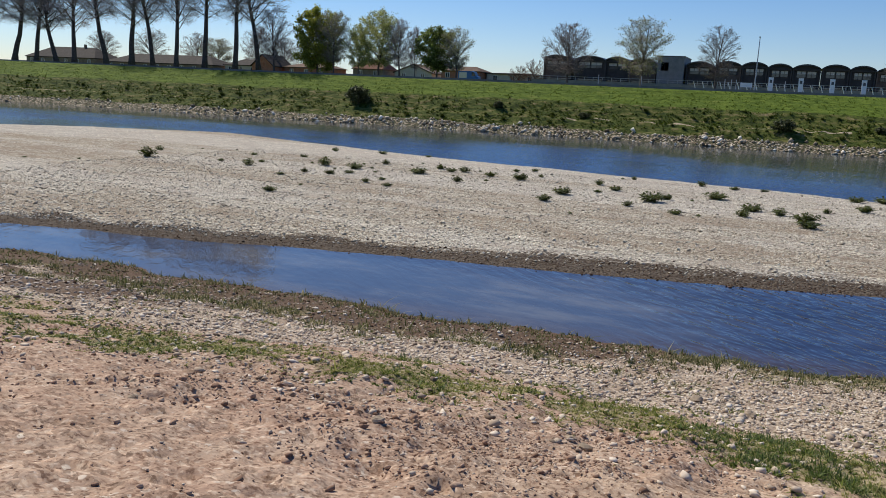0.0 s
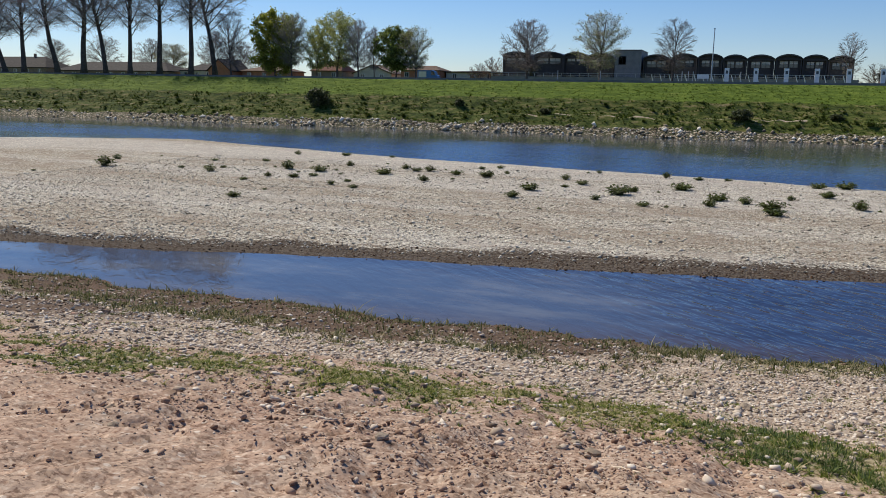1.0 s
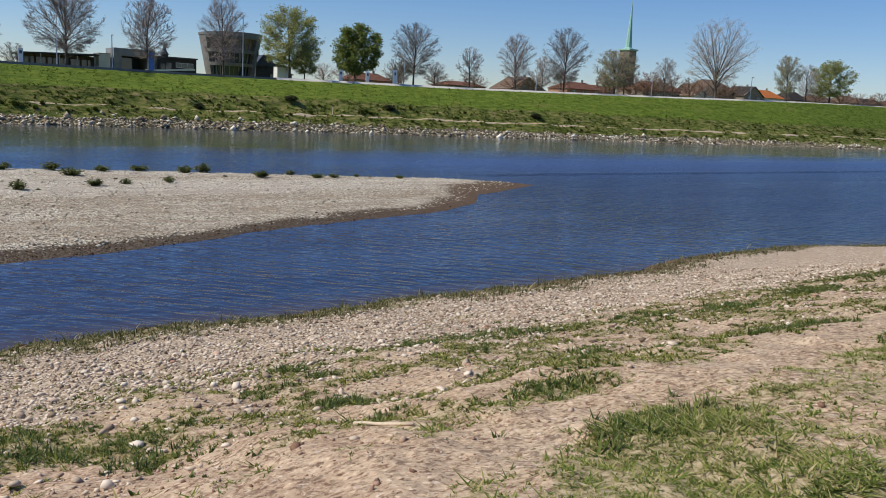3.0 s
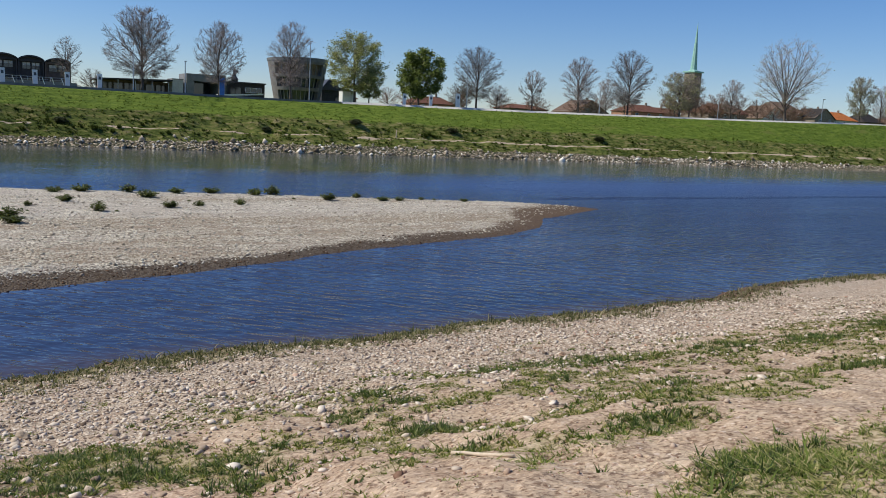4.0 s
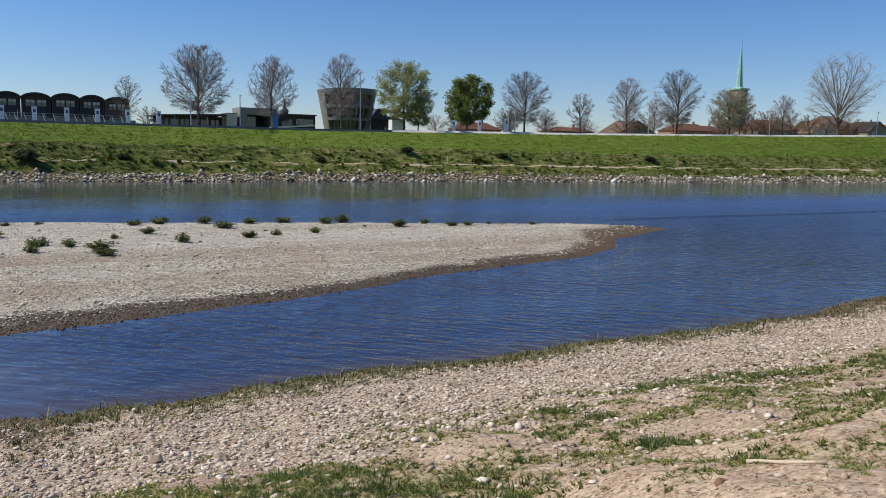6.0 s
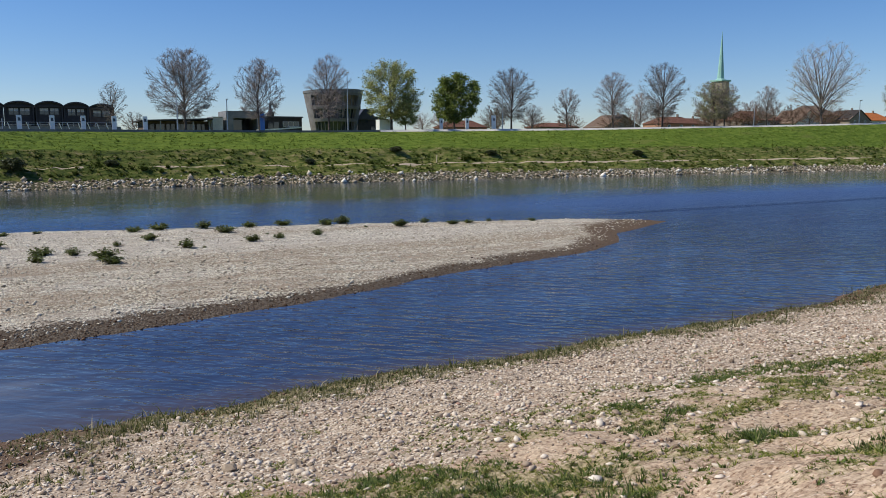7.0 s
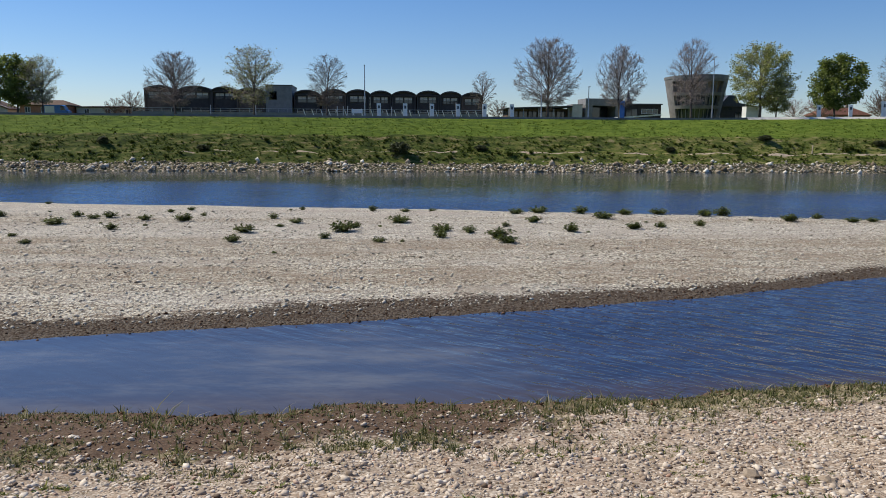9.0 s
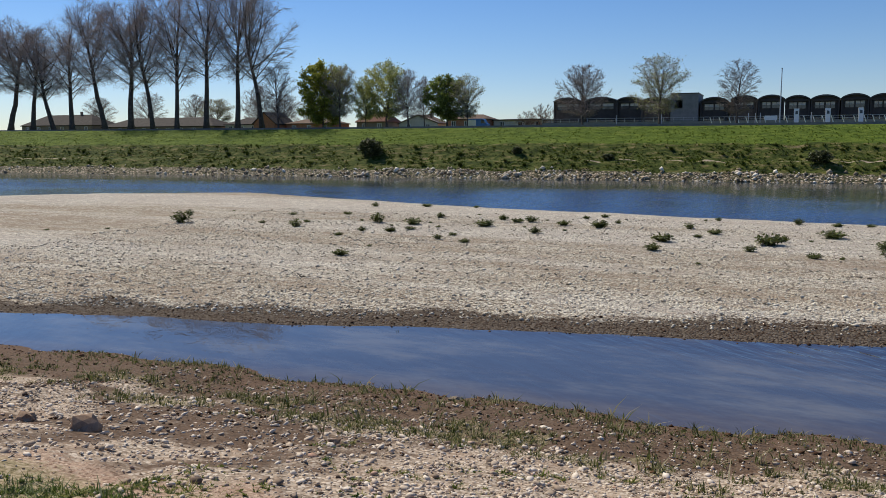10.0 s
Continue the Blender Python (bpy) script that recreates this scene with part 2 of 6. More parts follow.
def make_water():
    m, nt, b = mat("river_water", 0.06)
    b.inputs["IOR"].default_value = 1.333
    big = grain(nt, where(nt, "pos", (0.05, 0.16, 1)), 1.0, 4)
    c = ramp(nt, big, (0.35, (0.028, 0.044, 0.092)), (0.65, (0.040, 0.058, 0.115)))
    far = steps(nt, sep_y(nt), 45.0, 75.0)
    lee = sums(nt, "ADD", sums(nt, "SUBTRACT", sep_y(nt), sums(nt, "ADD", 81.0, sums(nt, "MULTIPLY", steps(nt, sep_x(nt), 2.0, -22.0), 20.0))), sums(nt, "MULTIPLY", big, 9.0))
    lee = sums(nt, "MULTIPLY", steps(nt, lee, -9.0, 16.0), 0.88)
    # far base colour stands in for reflections: blue sky, grey-green dike in the lee
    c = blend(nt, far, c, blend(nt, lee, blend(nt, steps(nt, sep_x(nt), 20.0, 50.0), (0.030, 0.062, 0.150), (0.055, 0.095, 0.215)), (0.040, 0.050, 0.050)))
    film = steps(nt, grain(nt, where(nt, "pos", (0.3, 0.8, 1)), 0.7, 6, 0.72), 0.42, 0.70)
    calm = sums(nt, "MULTIPLY", steps(nt, sep_y(nt), 31.0, 24.0), steps(nt, sep_x(nt), 1.0, -5.0))
    c = blend(nt, sums(nt, "MULTIPLY", calm, 0.7), c, (0.070, 0.076, 0.096))
    c = blend(nt, sums(nt, "MULTIPLY", sums(nt, "MULTIPLY", film, calm), 0.55), c, (0.19, 0.185, 0.175))
    edge = steps(nt, sums(nt, "SUBTRACT", sep_y(nt), sums(nt, "ADD", 20.4, sums(nt, "MULTIPLY", sep_x(nt), 0.05))), 1.6, 0.2)
    c = blend(nt, sums(nt, "MULTIPLY", sums(nt, "MULTIPLY", edge, steps(nt, sep_y(nt), 24.0, 22.0)), 0.4), c, (0.10, 0.066, 0.042))
    shoal = sums(nt, "MULTIPLY", steps(nt, sums(nt, "SUBTRACT", sep_x(nt), sums(nt, "MULTIPLY", sep_y(nt), 0.15)), -108.0, -104.5), sums(nt, "MULTIPLY", steps(nt, sep_x(nt), -66.0, -74.0), sums(nt, "MULTIPLY", steps(nt, sep_y(nt), 50.0, 56.0), steps(nt, sep_y(nt), 86.0, 82.0))))
    c = blend(nt, sums(nt, "MULTIPLY", shoal, 0.9), c, (0.045, 0.052, 0.016))
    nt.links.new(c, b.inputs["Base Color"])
    w1 = node(nt, "ShaderNodeTexNoise", Scale=2.3, Detail=2.5, Roughness=0.5, Distortion=0.3)
    turned = node(nt, "ShaderNodeMapping", Rotation=(0, 0, radians(46)))
    nt.links.new(nt.nodes.new("ShaderNodeNewGeometry").outputs["Position"], turned.inputs[0])
    mp = node(nt, "ShaderNodeMapping", Scale=(0.36, 1.0, 1.0))
    nt.links.new(turned.outputs[0], mp.inputs[0])
    nt.links.new(mp.outputs[0], w1.inputs["Vector"])
    gust = steps(nt, grain(nt, where(nt, "pos", (0.03, 0.07, 1)), 1.0, 3), 0.35, 0.65)
    still = sums(nt, "SUBTRACT", 1.0, sums(nt, "MULTIPLY", calm, 0.88))
    amp = sums(nt, "MULTIPLY", sums(nt, "MULTIPLY", sums(nt, "ADD", 0.35, sums(nt, "MULTIPLY", gust, 0.65)), still), sums(nt, "SUBTRACT", 1.0, sums(nt, "MULTIPLY", lee, 0.88)))
    amp = sums(nt, "ADD", amp, sums(nt, "MULTIPLY", sums(nt, "MULTIPLY", steps(nt, sep_x(nt), 28.0, 50.0), sums(nt, "SUBTRACT", 1.0, lee)), 0.8))
    path = sums(nt, "SUBTRACT", sep_y(nt), sums(nt, "ADD", 55.6, sums(nt, "ADD", sums(nt, "MULTIPLY", sep_x(nt), 0.03), sums(nt, "MULTIPLY", big, 1.5))))
    riffle = sums(nt, "MULTIPLY", steps(nt, sums(nt, "ABSOLUTE", path, 0.0), 1.8, 0.3), steps(nt, sep_x(nt), 40.0, 46.0))
    amp = sums(nt, "ADD", amp, sums(nt, "MULTIPLY", riffle, 3.2))
    breeze = sums(nt, "MULTIPLY", steps(nt, sep_y(nt), 50.0, 40.0), steps(nt, sep_x(nt), -5.0, 3.0))
    amp = sums(nt, "ADD", amp, sums(nt, "MULTIPLY", breeze, 0.15))
    relief(nt, b, sums(nt, "MULTIPLY", w1.outputs["Fac"], amp), 1.0, 0.20)
    lean = nt.nodes.new("ShaderNodeCombineXYZ")
    nt.links.new(sums(nt, "MULTIPLY", amp, -0.075), lean.inputs[1])
    bent = nt.nodes.new("ShaderNodeVectorMath")
    bent.operation = "ADD"
    nt.links.new(b.inputs["Normal"].links[0].from_socket, bent.inputs[0])
    nt.links.new(lean.outputs[0], bent.inputs[1])
    unit = nt.nodes.new("ShaderNodeVectorMath")
    unit.operation = "NORMALIZE"
    nt.links.new(bent.outputs[0], unit.inputs[0])
    nt.links.new(unit.outputs[0], b.inputs["Normal"])
    nt.links.new(sums(nt, "ADD", 0.05, sums(nt, "MULTIPLY", sums(nt, "SUBTRACT", 1.0, lee), sums(nt, "ADD", sums(nt, "MULTIPLY", far, 0.08), sums(nt, "MULTIPLY", steps(nt, sep_x(nt), 26.0, 55.0), 0.22)))), b.inputs["Roughness"])
    return m


def sep_y(nt):
    n = nt.nodes.new("ShaderNodeSeparateXYZ")
    nt.links.new(nt.nodes.new("ShaderNodeNewGeometry").outputs["Position"], n.inputs[0])
    return n.outputs[1]


def sep_x(nt):
    n = nt.nodes.new("ShaderNodeSeparateXYZ")
    nt.links.new(nt.nodes.new("ShaderNodeNewGeometry").outputs["Position"], n.inputs[0])
    return n.outputs[0]


def speckled(name, a, c, scale=3.0, rough=0.85, kind="obj", metal=0.0, bump=0.3, dist=0.01, vary=0.0):
    """A surface that wanders between two colours, with fine grain."""
    m, nt, b = mat(name, rough, metal=metal)
    co = where(nt, kind)
    f = sums(nt, "ADD", sums(nt, "MULTIPLY", grain(nt, co, scale, 5), 0.65), sums(nt, "MULTIPLY", grain(nt, co, scale * 7, 4), 0.35))
    col = ramp(nt, f, (0.36, a), (0.64, c))
    if vary:
        col = blend(nt, vary, col, ramp(nt, chance(nt), (0.0, (0.3, 0.3, 0.3)), (1.0, (0.72, 0.72, 0.72))), "OVERLAY")
    nt.links.new(col, b.inputs["Base Color"])
    relief(nt, b, f, bump, dist)
    return m


def scattered(name, rough, *stops, thin=0.0):
    """Colour by piece, for joined small pieces; thin ones let light through."""
    m, nt, b = mat(name, rough)
    c = ramp(nt, island(nt), *stops)
    c = blend(nt, 0.5, c, ramp(nt, grain(nt, where(nt), 22.0, 3), (0.3, (0.33, 0.32, 0.3)), (0.7, (0.66, 0.66, 0.66))), "OVERLAY")
    nt.links.new(c, b.inputs["Base Color"])
    if thin:
        t = node(nt, "ShaderNodeBsdfTranslucent")
        nt.links.new(c, t.inputs[0])
        mx = node(nt, "ShaderNodeMixShader", Fac=thin)
        nt.links.new(b.outputs[0], mx.inputs[1])
        nt.links.new(t.outputs[0], mx.inputs[2])
        nt.links.new(mx.outputs[0], nt.nodes["Material Output"].inputs[0])
    return m


def leafy(name, dark, light, glow=0.35):
    m, nt, b = mat(name, 0.55)
    c = ramp(nt, island(nt), (0.0, dark), (1.0, light))
    c = blend(nt, 0.35, c, ramp(nt, chance(nt), (0.0, (0.36, 0.36, 0.36)), (1.0, (0.64, 0.64, 0.64))), "OVERLAY")
    nt.links.new(c, b.inputs["Base Color"])
    t = node(nt, "ShaderNodeBsdfTranslucent")
    nt.links.new(c, t.inputs[0])
    mx = node(nt, "ShaderNodeMixShader", Fac=glow)
    nt.links.new(b.outputs[0], mx.inputs[1])
    nt.links.new(t.outputs[0], mx.inputs[2])
    nt.links.new(mx.outputs[0], nt.nodes["Material Output"].inputs[0])
    return m


def tiled(name, a, c, mortar, w, h, rough=0.85):
    """Coursed brick or roof tiles too far off to be pieces."""
    m, nt, b = mat(name, rough)
    br = node(nt, "ShaderNodeTexBrick", Scale=1.0)
    br.inputs["Color1"].default_value, br.inputs["Color2"].default_value, br.inputs["Mortar"].default_value = (*a, 1), (*c, 1), (*mortar, 1)
    br.inputs["Brick Width"].default_value, br.inputs["Row Height"].default_value, br.inputs["Mortar Size"].default_value = w, h, 0.012
    mp = node(nt, "ShaderNodeMapping", Rotation=(radians(90), 0, 0))
    nt.links.new(nt.nodes.new("ShaderNodeTexCoord").outputs["Object"], mp.inputs[0])
    nt.links.new(mp.outputs[0], br.inputs["Vector"])
    c2 = blend(nt, 0.5, br.outputs["Color"], ramp(nt, grain(nt, where(nt, "obj"), 0.8, 6), (0.3, (0.3, 0.3, 0.3)), (0.7, (0.68, 0.67, 0.66))), "OVERLAY")
    nt.links.new(c2, b.inputs["Base Color"])
    return m


M_GROUND, M_BAR, M_BANK, M_WATER = make_ground(), make_bar(), make_embankment(), make_water()
M_PEBBLE = scattered("pebbles", 0.85, (0.0, (0.142, 0.099, 0.0683)), (0.2, (0.384, 0.297, 0.217)), (0.5, (0.577, 0.475, 0.365)), (0.9, (0.736, 0.647, 0.533)), (1.0, (0.435, 0.264, 0.184)))
M_BARSTONE = scattered("bar_cobbles", 0.85, (0.0, (0.27, 0.225, 0.165)), (0.3, (0.48, 0.42, 0.325)), (0.7, (0.66, 0.595, 0.475)), (1.0, (0.80, 0.745, 0.61)))
M_WETPEB = scattered("damp_pebbles", 0.85, (0.0, (0.030, 0.014, 0.007)), (0.5, (0.092, 0.046, 0.023)), (0.82, (0.19, 0.105, 0.058)), (1.0, (0.50, 0.41, 0.31)))
M_CLOD = scattered("earth_clods", 0.95, (0.0, (0.187, 0.108, 0.07)), (0.4, (0.36, 0.234, 0.164)), (0.8, (0.461, 0.331, 0.241)), (1.0, (0.562, 0.49, 0.392)))
M_RIPRAP = scattered("riprap", 0.85, (0.0, (0.13, 0.10, 0.065)), (0.4, (0.34, 0.275, 0.19)), (0.75, (0.62, 0.54, 0.42)), (1.0, (0.88, 0.83, 0.72)))
M_STONE = speckled("river_stone", (0.25, 0.19, 0.13), (0.40, 0.32, 0.235), 9.0, 0.85, bump=0.5, vary=0.35)
M_DARKSTONE = speckled("dark_stone", (0.21, 0.135, 0.085), (0.40, 0.275, 0.185), 7.0, 0.85, bump=0.5, vary=0.3)
M_GRASS = scattered("grass_blades", 0.75, (0.0, (0.048, 0.072, 0.0115)), (0.4, (0.138, 0.18, 0.0276)), (0.72, (0.3, 0.3, 0.0747)), (1.0, (0.528, 0.432, 0.23)), thin=0.35)
M_DRYGRASS = scattered("dry_grass_blades", 0.8, (0.0, (0.045, 0.06, 0.015)), (0.45, (0.12, 0.135, 0.04)), (0.8, (0.33, 0.29, 0.16)), (1.0, (0.48, 0.42, 0.27)), thin=0.4)
M_WEED = scattered("weed_blades", 0.8, (0.0, (0.03, 0.045, 0.006)), (0.5, (0.07, 0.105, 0.012)), (0.88, (0.12, 0.155, 0.02)), (1.0, (0.26, 0.22, 0.09)), thin=0.35)
M_TUFT = scattered("dark_weed_tufts", 0.8, (0.0, (0.025, 0.036, 0.006)), (0.6, (0.055, 0.08, 0.010)), (1.0, (0.10, 0.13, 0.02)), thin=0.2)
M_DIKEGRASS = scattered("dike_grass_blades", 0.75, (0.0, (0.059, 0.0978, 0.0099)), (0.6, (0.118, 0.167, 0.0176)), (1.0, (0.212, 0.247, 0.0385)), thin=0.4)
M_LAWN = scattered("short_grass_blades", 0.75, (0.0, (0.085, 0.125, 0.022)), (0.42, (0.19, 0.25, 0.052)), (0.74, (0.38, 0.37, 0.125)), (1.0, (0.62, 0.52, 0.3)), thin=0.4)
M_WEEDLEAF = scattered("weed_leaves", 0.7, (0.0, (0.035, 0.06, 0.008)), (0.5, (0.10, 0.15, 0.02)), (0.85, (0.19, 0.22, 0.045)), (1.0, (0.34, 0.25, 0.10)), thin=0.3)
M_CLUMP = scattered("clump_blades", 0.7, (0.0, (0.025, 0.045, 0.007)), (0.45, (0.075, 0.125, 0.017)), (0.85, (0.17, 0.215, 0.04)), (1.0, (0.36, 0.33, 0.15)), thin=0.35)
M_LITTER = scattered("plant_litter", 0.9, (0.0, (0.055, 0.04, 0.022)), (0.4, (0.15, 0.11, 0.06)), (0.75, (0.22, 0.20, 0.09)), (1.0, (0.42, 0.33, 0.21)), thin=0.2)
M_BARK = speckled("bark", (0.07, 0.055, 0.045), (0.17, 0.14, 0.12), 2.0, 0.9, bump=0.6, dist=0.04)
M_TWIG = speckled("twigs", (0.22, 0.18, 0.155), (0.40, 0.335, 0.295), 1.0, 0.85, vary=0.25)
M_REDTWIG = speckled("reddish_twigs", (0.17, 0.10, 0.07), (0.30, 0.19, 0.14), 1.0, 0.85, vary=0.3)
M_DARKBARK = speckled("dark_bark", (0.06, 0.05, 0.043), (0.14, 0.12, 0.10), 2.0, 0.9, bump=0.6, dist=0.04)
M_GREYTWIG = speckled("grey_twigs", (0.28, 0.235, 0.21), (0.47, 0.40, 0.36), 1.0, 0.85)
M_LEAF = leafy("spring_leaves", (0.24, 0.26, 0.06), (0.48, 0.49, 0.16), 0.45)
M_DARKLEAF = leafy("green_leaves", (0.095, 0.135, 0.022), (0.27, 0.32, 0.07), 0.45)
M_OLIVELEAF = leafy("bronze_green_leaves", (0.17, 0.19, 0.02), (0.40, 0.40, 0.06), 0.5)
M_BUSHLEAF = leafy("dark_bush_leaves", (0.04, 0.05, 0.014), (0.10, 0.115, 0.03), 0.2)
M_BUDS = leafy("bud_leaves", (0.26, 0.27, 0.09), (0.44, 0.44, 0.18))
M_PLANT = leafy("bar_plant_leaves", (0.034, 0.05, 0.006), (0.17, 0.20, 0.03), 0.3)
M_STEM = speckled("plant_stems", (0.10, 0.08, 0.04), (0.2, 0.16, 0.08), 4.0)
M_WOOD = speckled("driftwood", (0.48, 0.38, 0.27), (0.68, 0.57, 0.43), 14.0, 0.8)
M_CONC = speckled("concrete", (0.17, 0.16, 0.15), (0.27, 0.255, 0.24), 0.7, 0.8)
M_PALECONC = speckled("pale_concrete", (0.50, 0.47, 0.42), (0.66, 0.63, 0.57), 0.5, 0.8, kind="pos")
M_GREYWALL = speckled("grey_parapet", (0.11, 0.115, 0.125), (0.19, 0.195, 0.205), 0.5, 0.7, kind="pos")
M_ASPHALT = speckled("asphalt", (0.04, 0.04, 0.042), (0.07, 0.07, 0.07), 2.0, 0.9, kind="pos")
M_DARKCLAD = speckled("dark_cladding", (0.022, 0.02, 0.02), (0.05, 0.044, 0.042), 1.2, 0.6)
M_BROWNCLAD = speckled("brown_cladding", (0.085, 0.058, 0.042), (0.16, 0.115, 0.085), 1.2, 0.7)
M_ZINC = speckled("zinc_roof", (0.045, 0.047, 0.055), (0.085, 0.088, 0.098), 0.8, 0.45, metal=0.3)
M_GREYCLAD = speckled("grey_cladding", (0.17, 0.17, 0.17), (0.26, 0.255, 0.25), 0.9, 0.7)
M_TIMBER = speckled("weathered_timber", (0.20, 0.155, 0.11), (0.34, 0.27, 0.2), 1.6, 0.8)
M_STEEL = speckled("galvanised_steel", (0.36, 0.37, 0.38), (0.52, 0.53, 0.54), 3.0, 0.45, metal=0.6)
M_WHITE = speckled("white_paint", (0.72, 0.72, 0.70), (0.84, 0.84, 0.82), 1.5, 0.5)
M_MARK = speckled("dark_print", (0.05, 0.06, 0.07), (0.1, 0.11, 0.12), 3.0, 0.6)
M_BLUE = speckled("blue_paint", (0.05, 0.16, 0.46), (0.08, 0.24, 0.58), 1.5, 0.4)
M_COPPER = speckled("copper_patina", (0.21, 0.405, 0.351), (0.33, 0.54, 0.472), 0.6, 0.6)
M_BRICKRED = tiled("red_brick", (0.51, 0.169, 0.0935), (0.39, 0.13, 0.077), (0.42, 0.286, 0.198), 0.22, 0.07)
M_BRICKBROWN = tiled("brown_brick", (0.30, 0.21, 0.15), (0.23, 0.16, 0.11), (0.3, 0.26, 0.21), 0.22, 0.07)
M_RENDERED = speckled("pale_render", (0.55, 0.49, 0.42), (0.68, 0.62, 0.54), 0.6, 0.85)
M_TILERED = tiled("red_roof_tiles", (0.22, 0.105, 0.07), (0.165, 0.08, 0.055), (0.08, 0.04, 0.03), 0.3, 0.3)
M_TILEORANGE = tiled("orange_roof_tiles", (0.60, 0.20, 0.06), (0.5, 0.16, 0.05), (0.2, 0.08, 0.03), 0.3, 0.3)
M_TILEGREY = tiled("grey_roof_tiles", (0.042, 0.036, 0.033), (0.06, 0.052, 0.047), (0.022, 0.02, 0.019), 0.3, 0.3)
M_TILEBROWN = tiled("brown_roof_tiles", (0.15, 0.105, 0.075), (0.19, 0.13, 0.095), (0.07, 0.05, 0.04), 0.3, 0.3)
M_GLASS, gnt, gb = mat("window_glass", 0.06, (0.035, 0.045, 0.055))
gb.inputs["Specular IOR Level"].default_value = 0.8
M_TYRE = mat("rubber", 0.8, (0.03, 0.03, 0.03))[0]

# ---- mesh tools ----


class Shape:
    """Collects plain geometry for one mesh."""

    def __init__(self):
        self.v, self.f = [], []

    def add(self, verts, faces):
        k = len(self.v)
        self.v += [tuple(p) for p in verts]
        self.f += [tuple(i + k for i in q) for q in faces]
        return self

    def box(self, x0, y0, z0, x1, y1, z1, m=None):
        p = [(x, y, z) for z in (z0, z1) for y in (y0, y1) for x in (x0, x1)]
        if m:
            p = [m @ Vector(q) for q in p]
        return self.add(p, [(0, 2, 3, 1), (4, 5, 7, 6), (0, 1, 5, 4), (2, 6, 7, 3), (0, 4, 6, 2), (1, 3, 7, 5)])

    def tube(self, pts, radii, sides=6, caps=True):
        k, rings = len(self.v), []
        for i, (p, r) in enumerate(zip(pts, radii)):
            p = Vector(p)
            d = (Vector(pts[min(i + 1, len(pts) - 1)]) - Vector(pts[max(i - 1, 0)])).normalized()
            a = d.orthogonal().normalized() if abs(d.z) < 0.9 else d.cross(Vector((0, 1, 0))).normalized()
            c = d.cross(a)
            rings.append([p + (a * math.cos(q) + c * math.sin(q)) * r for q in (2 * math.pi * j / sides for j in range(sides))])
        verts = [q for ring in rings for q in ring]
        faces = [(i * sides + j, i * sides + (j + 1) % sides, (i + 1) * sides + (j + 1) % sides, (i + 1) * sides + j) for i in range(len(pts) - 1) for j in range(sides)]
        if caps:
            faces += [tuple(reversed(range(sides))), tuple(range((len(pts) - 1) * sides, len(pts) * sides))]
        return self.add(verts, faces)

    def prism(self, outline, y0, y1):
        """An x-z outline drawn out along y."""
        n = len(outline)
        v = [(x, y0, z) for x, z in outline] + [(x, y1, z) for x, z in outline]
        return self.add(v, [tuple(range(n)), tuple(range(2 * n - 1, n - 1, -1))] + [(i, i + n, (i + 1) % n + n, (i + 1) % n) for i in range(n)])

    def mesh(self, name, material, smooth=False):
        me = bpy.data.meshes.new(name)
        me.from_pydata(self.v, [], self.f)
        me.materials.append(material)
        if smooth:
            me.polygons.foreach_set("use_smooth", [True] * len(me.polygons))
        me.update()
        return me


def bulk(name, verts, faces, material, smooth=False, attrs=None):
    """A large mesh from arrays; all faces have the same number of corners."""
    me = bpy.data.meshes.new(name)
    n, k = faces.shape
    me.vertices.add(len(verts))
    me.vertices.foreach_set("co", verts.astype(np.float32).ravel())
    me.loops.add(n * k)
    me.loops.foreach_set("vertex_index", faces.astype(np.int32).ravel())
    me.polygons.add(n)
    me.polygons.foreach_set("loop_start", np.arange(0, n * k, k, dtype=np.int32))
    if smooth:
        me.polygons.foreach_set("use_smooth", np.ones(n, dtype=bool))
    for key, values in (attrs or {}).items():
        me.attributes.new(key, "FLOAT", "POINT").data.foreach_set("value", values.astype(np.float32))
    me.materials.append(material)
    me.update(calc_edges=True)
    return me


def part(name, shape, material, parent, label="", smooth=False):
    me = shape.mesh(name, material, smooth) if isinstance(shape, Shape) else shape
    ob = new(name, me)
    ob.parent = parent
    if label:
        tagged(ob, label)
    return ob


def thing(name, label, category, group="", at=(0, 0, 0), turn=0.0):
    ob = new(name)
    ob.empty_display_size = 0.2
    ob.matrix_basis = pose(*at, 0, 0, turn)
    return tagged(ob, label, category, group)


def lattice(i, j, seed):
    q = np.sin(i * 127.1 + j * 311.7 + seed * 74.7) * 43758.5453
    return q - np.floor(q)


def vnoise(x, y, seed):
    i, j = np.floor(x), np.floor(y)
    u, w = x - i, y - j
    u, w = u * u * (3 - 2 * u), w * w * (3 - 2 * w)
    a, b2 = lattice(i, j, seed), lattice(i + 1, j, seed)
    c, d = lattice(i, j + 1, seed), lattice(i + 1, j + 1, seed)
    return (a * (1 - u) + b2 * u) * (1 - w) + (c * (1 - u) + d * u) * w


def fbm(x, y, scale, seed, octaves=4):
    """Noise from 0 to 1 with that many waves to a metre."""
    total, amp, norm = 0.0, 1.0, 0.0
    for k in range(octaves):
        total = total + amp * vnoise(x * scale * 2 ** k + 17.3 * k, y * scale * 2 ** k - 9.1 * k, seed + k)
        norm, amp = norm + amp, amp * 0.5
    return total / norm


def ease(lo, hi, x):
    t = np.clip((x - lo) / (hi - lo), 0, 1)
    return t * t * (3 - 2 * t)

# ---- the lie of the land: x along the river, y across it, water at z = 0 ----


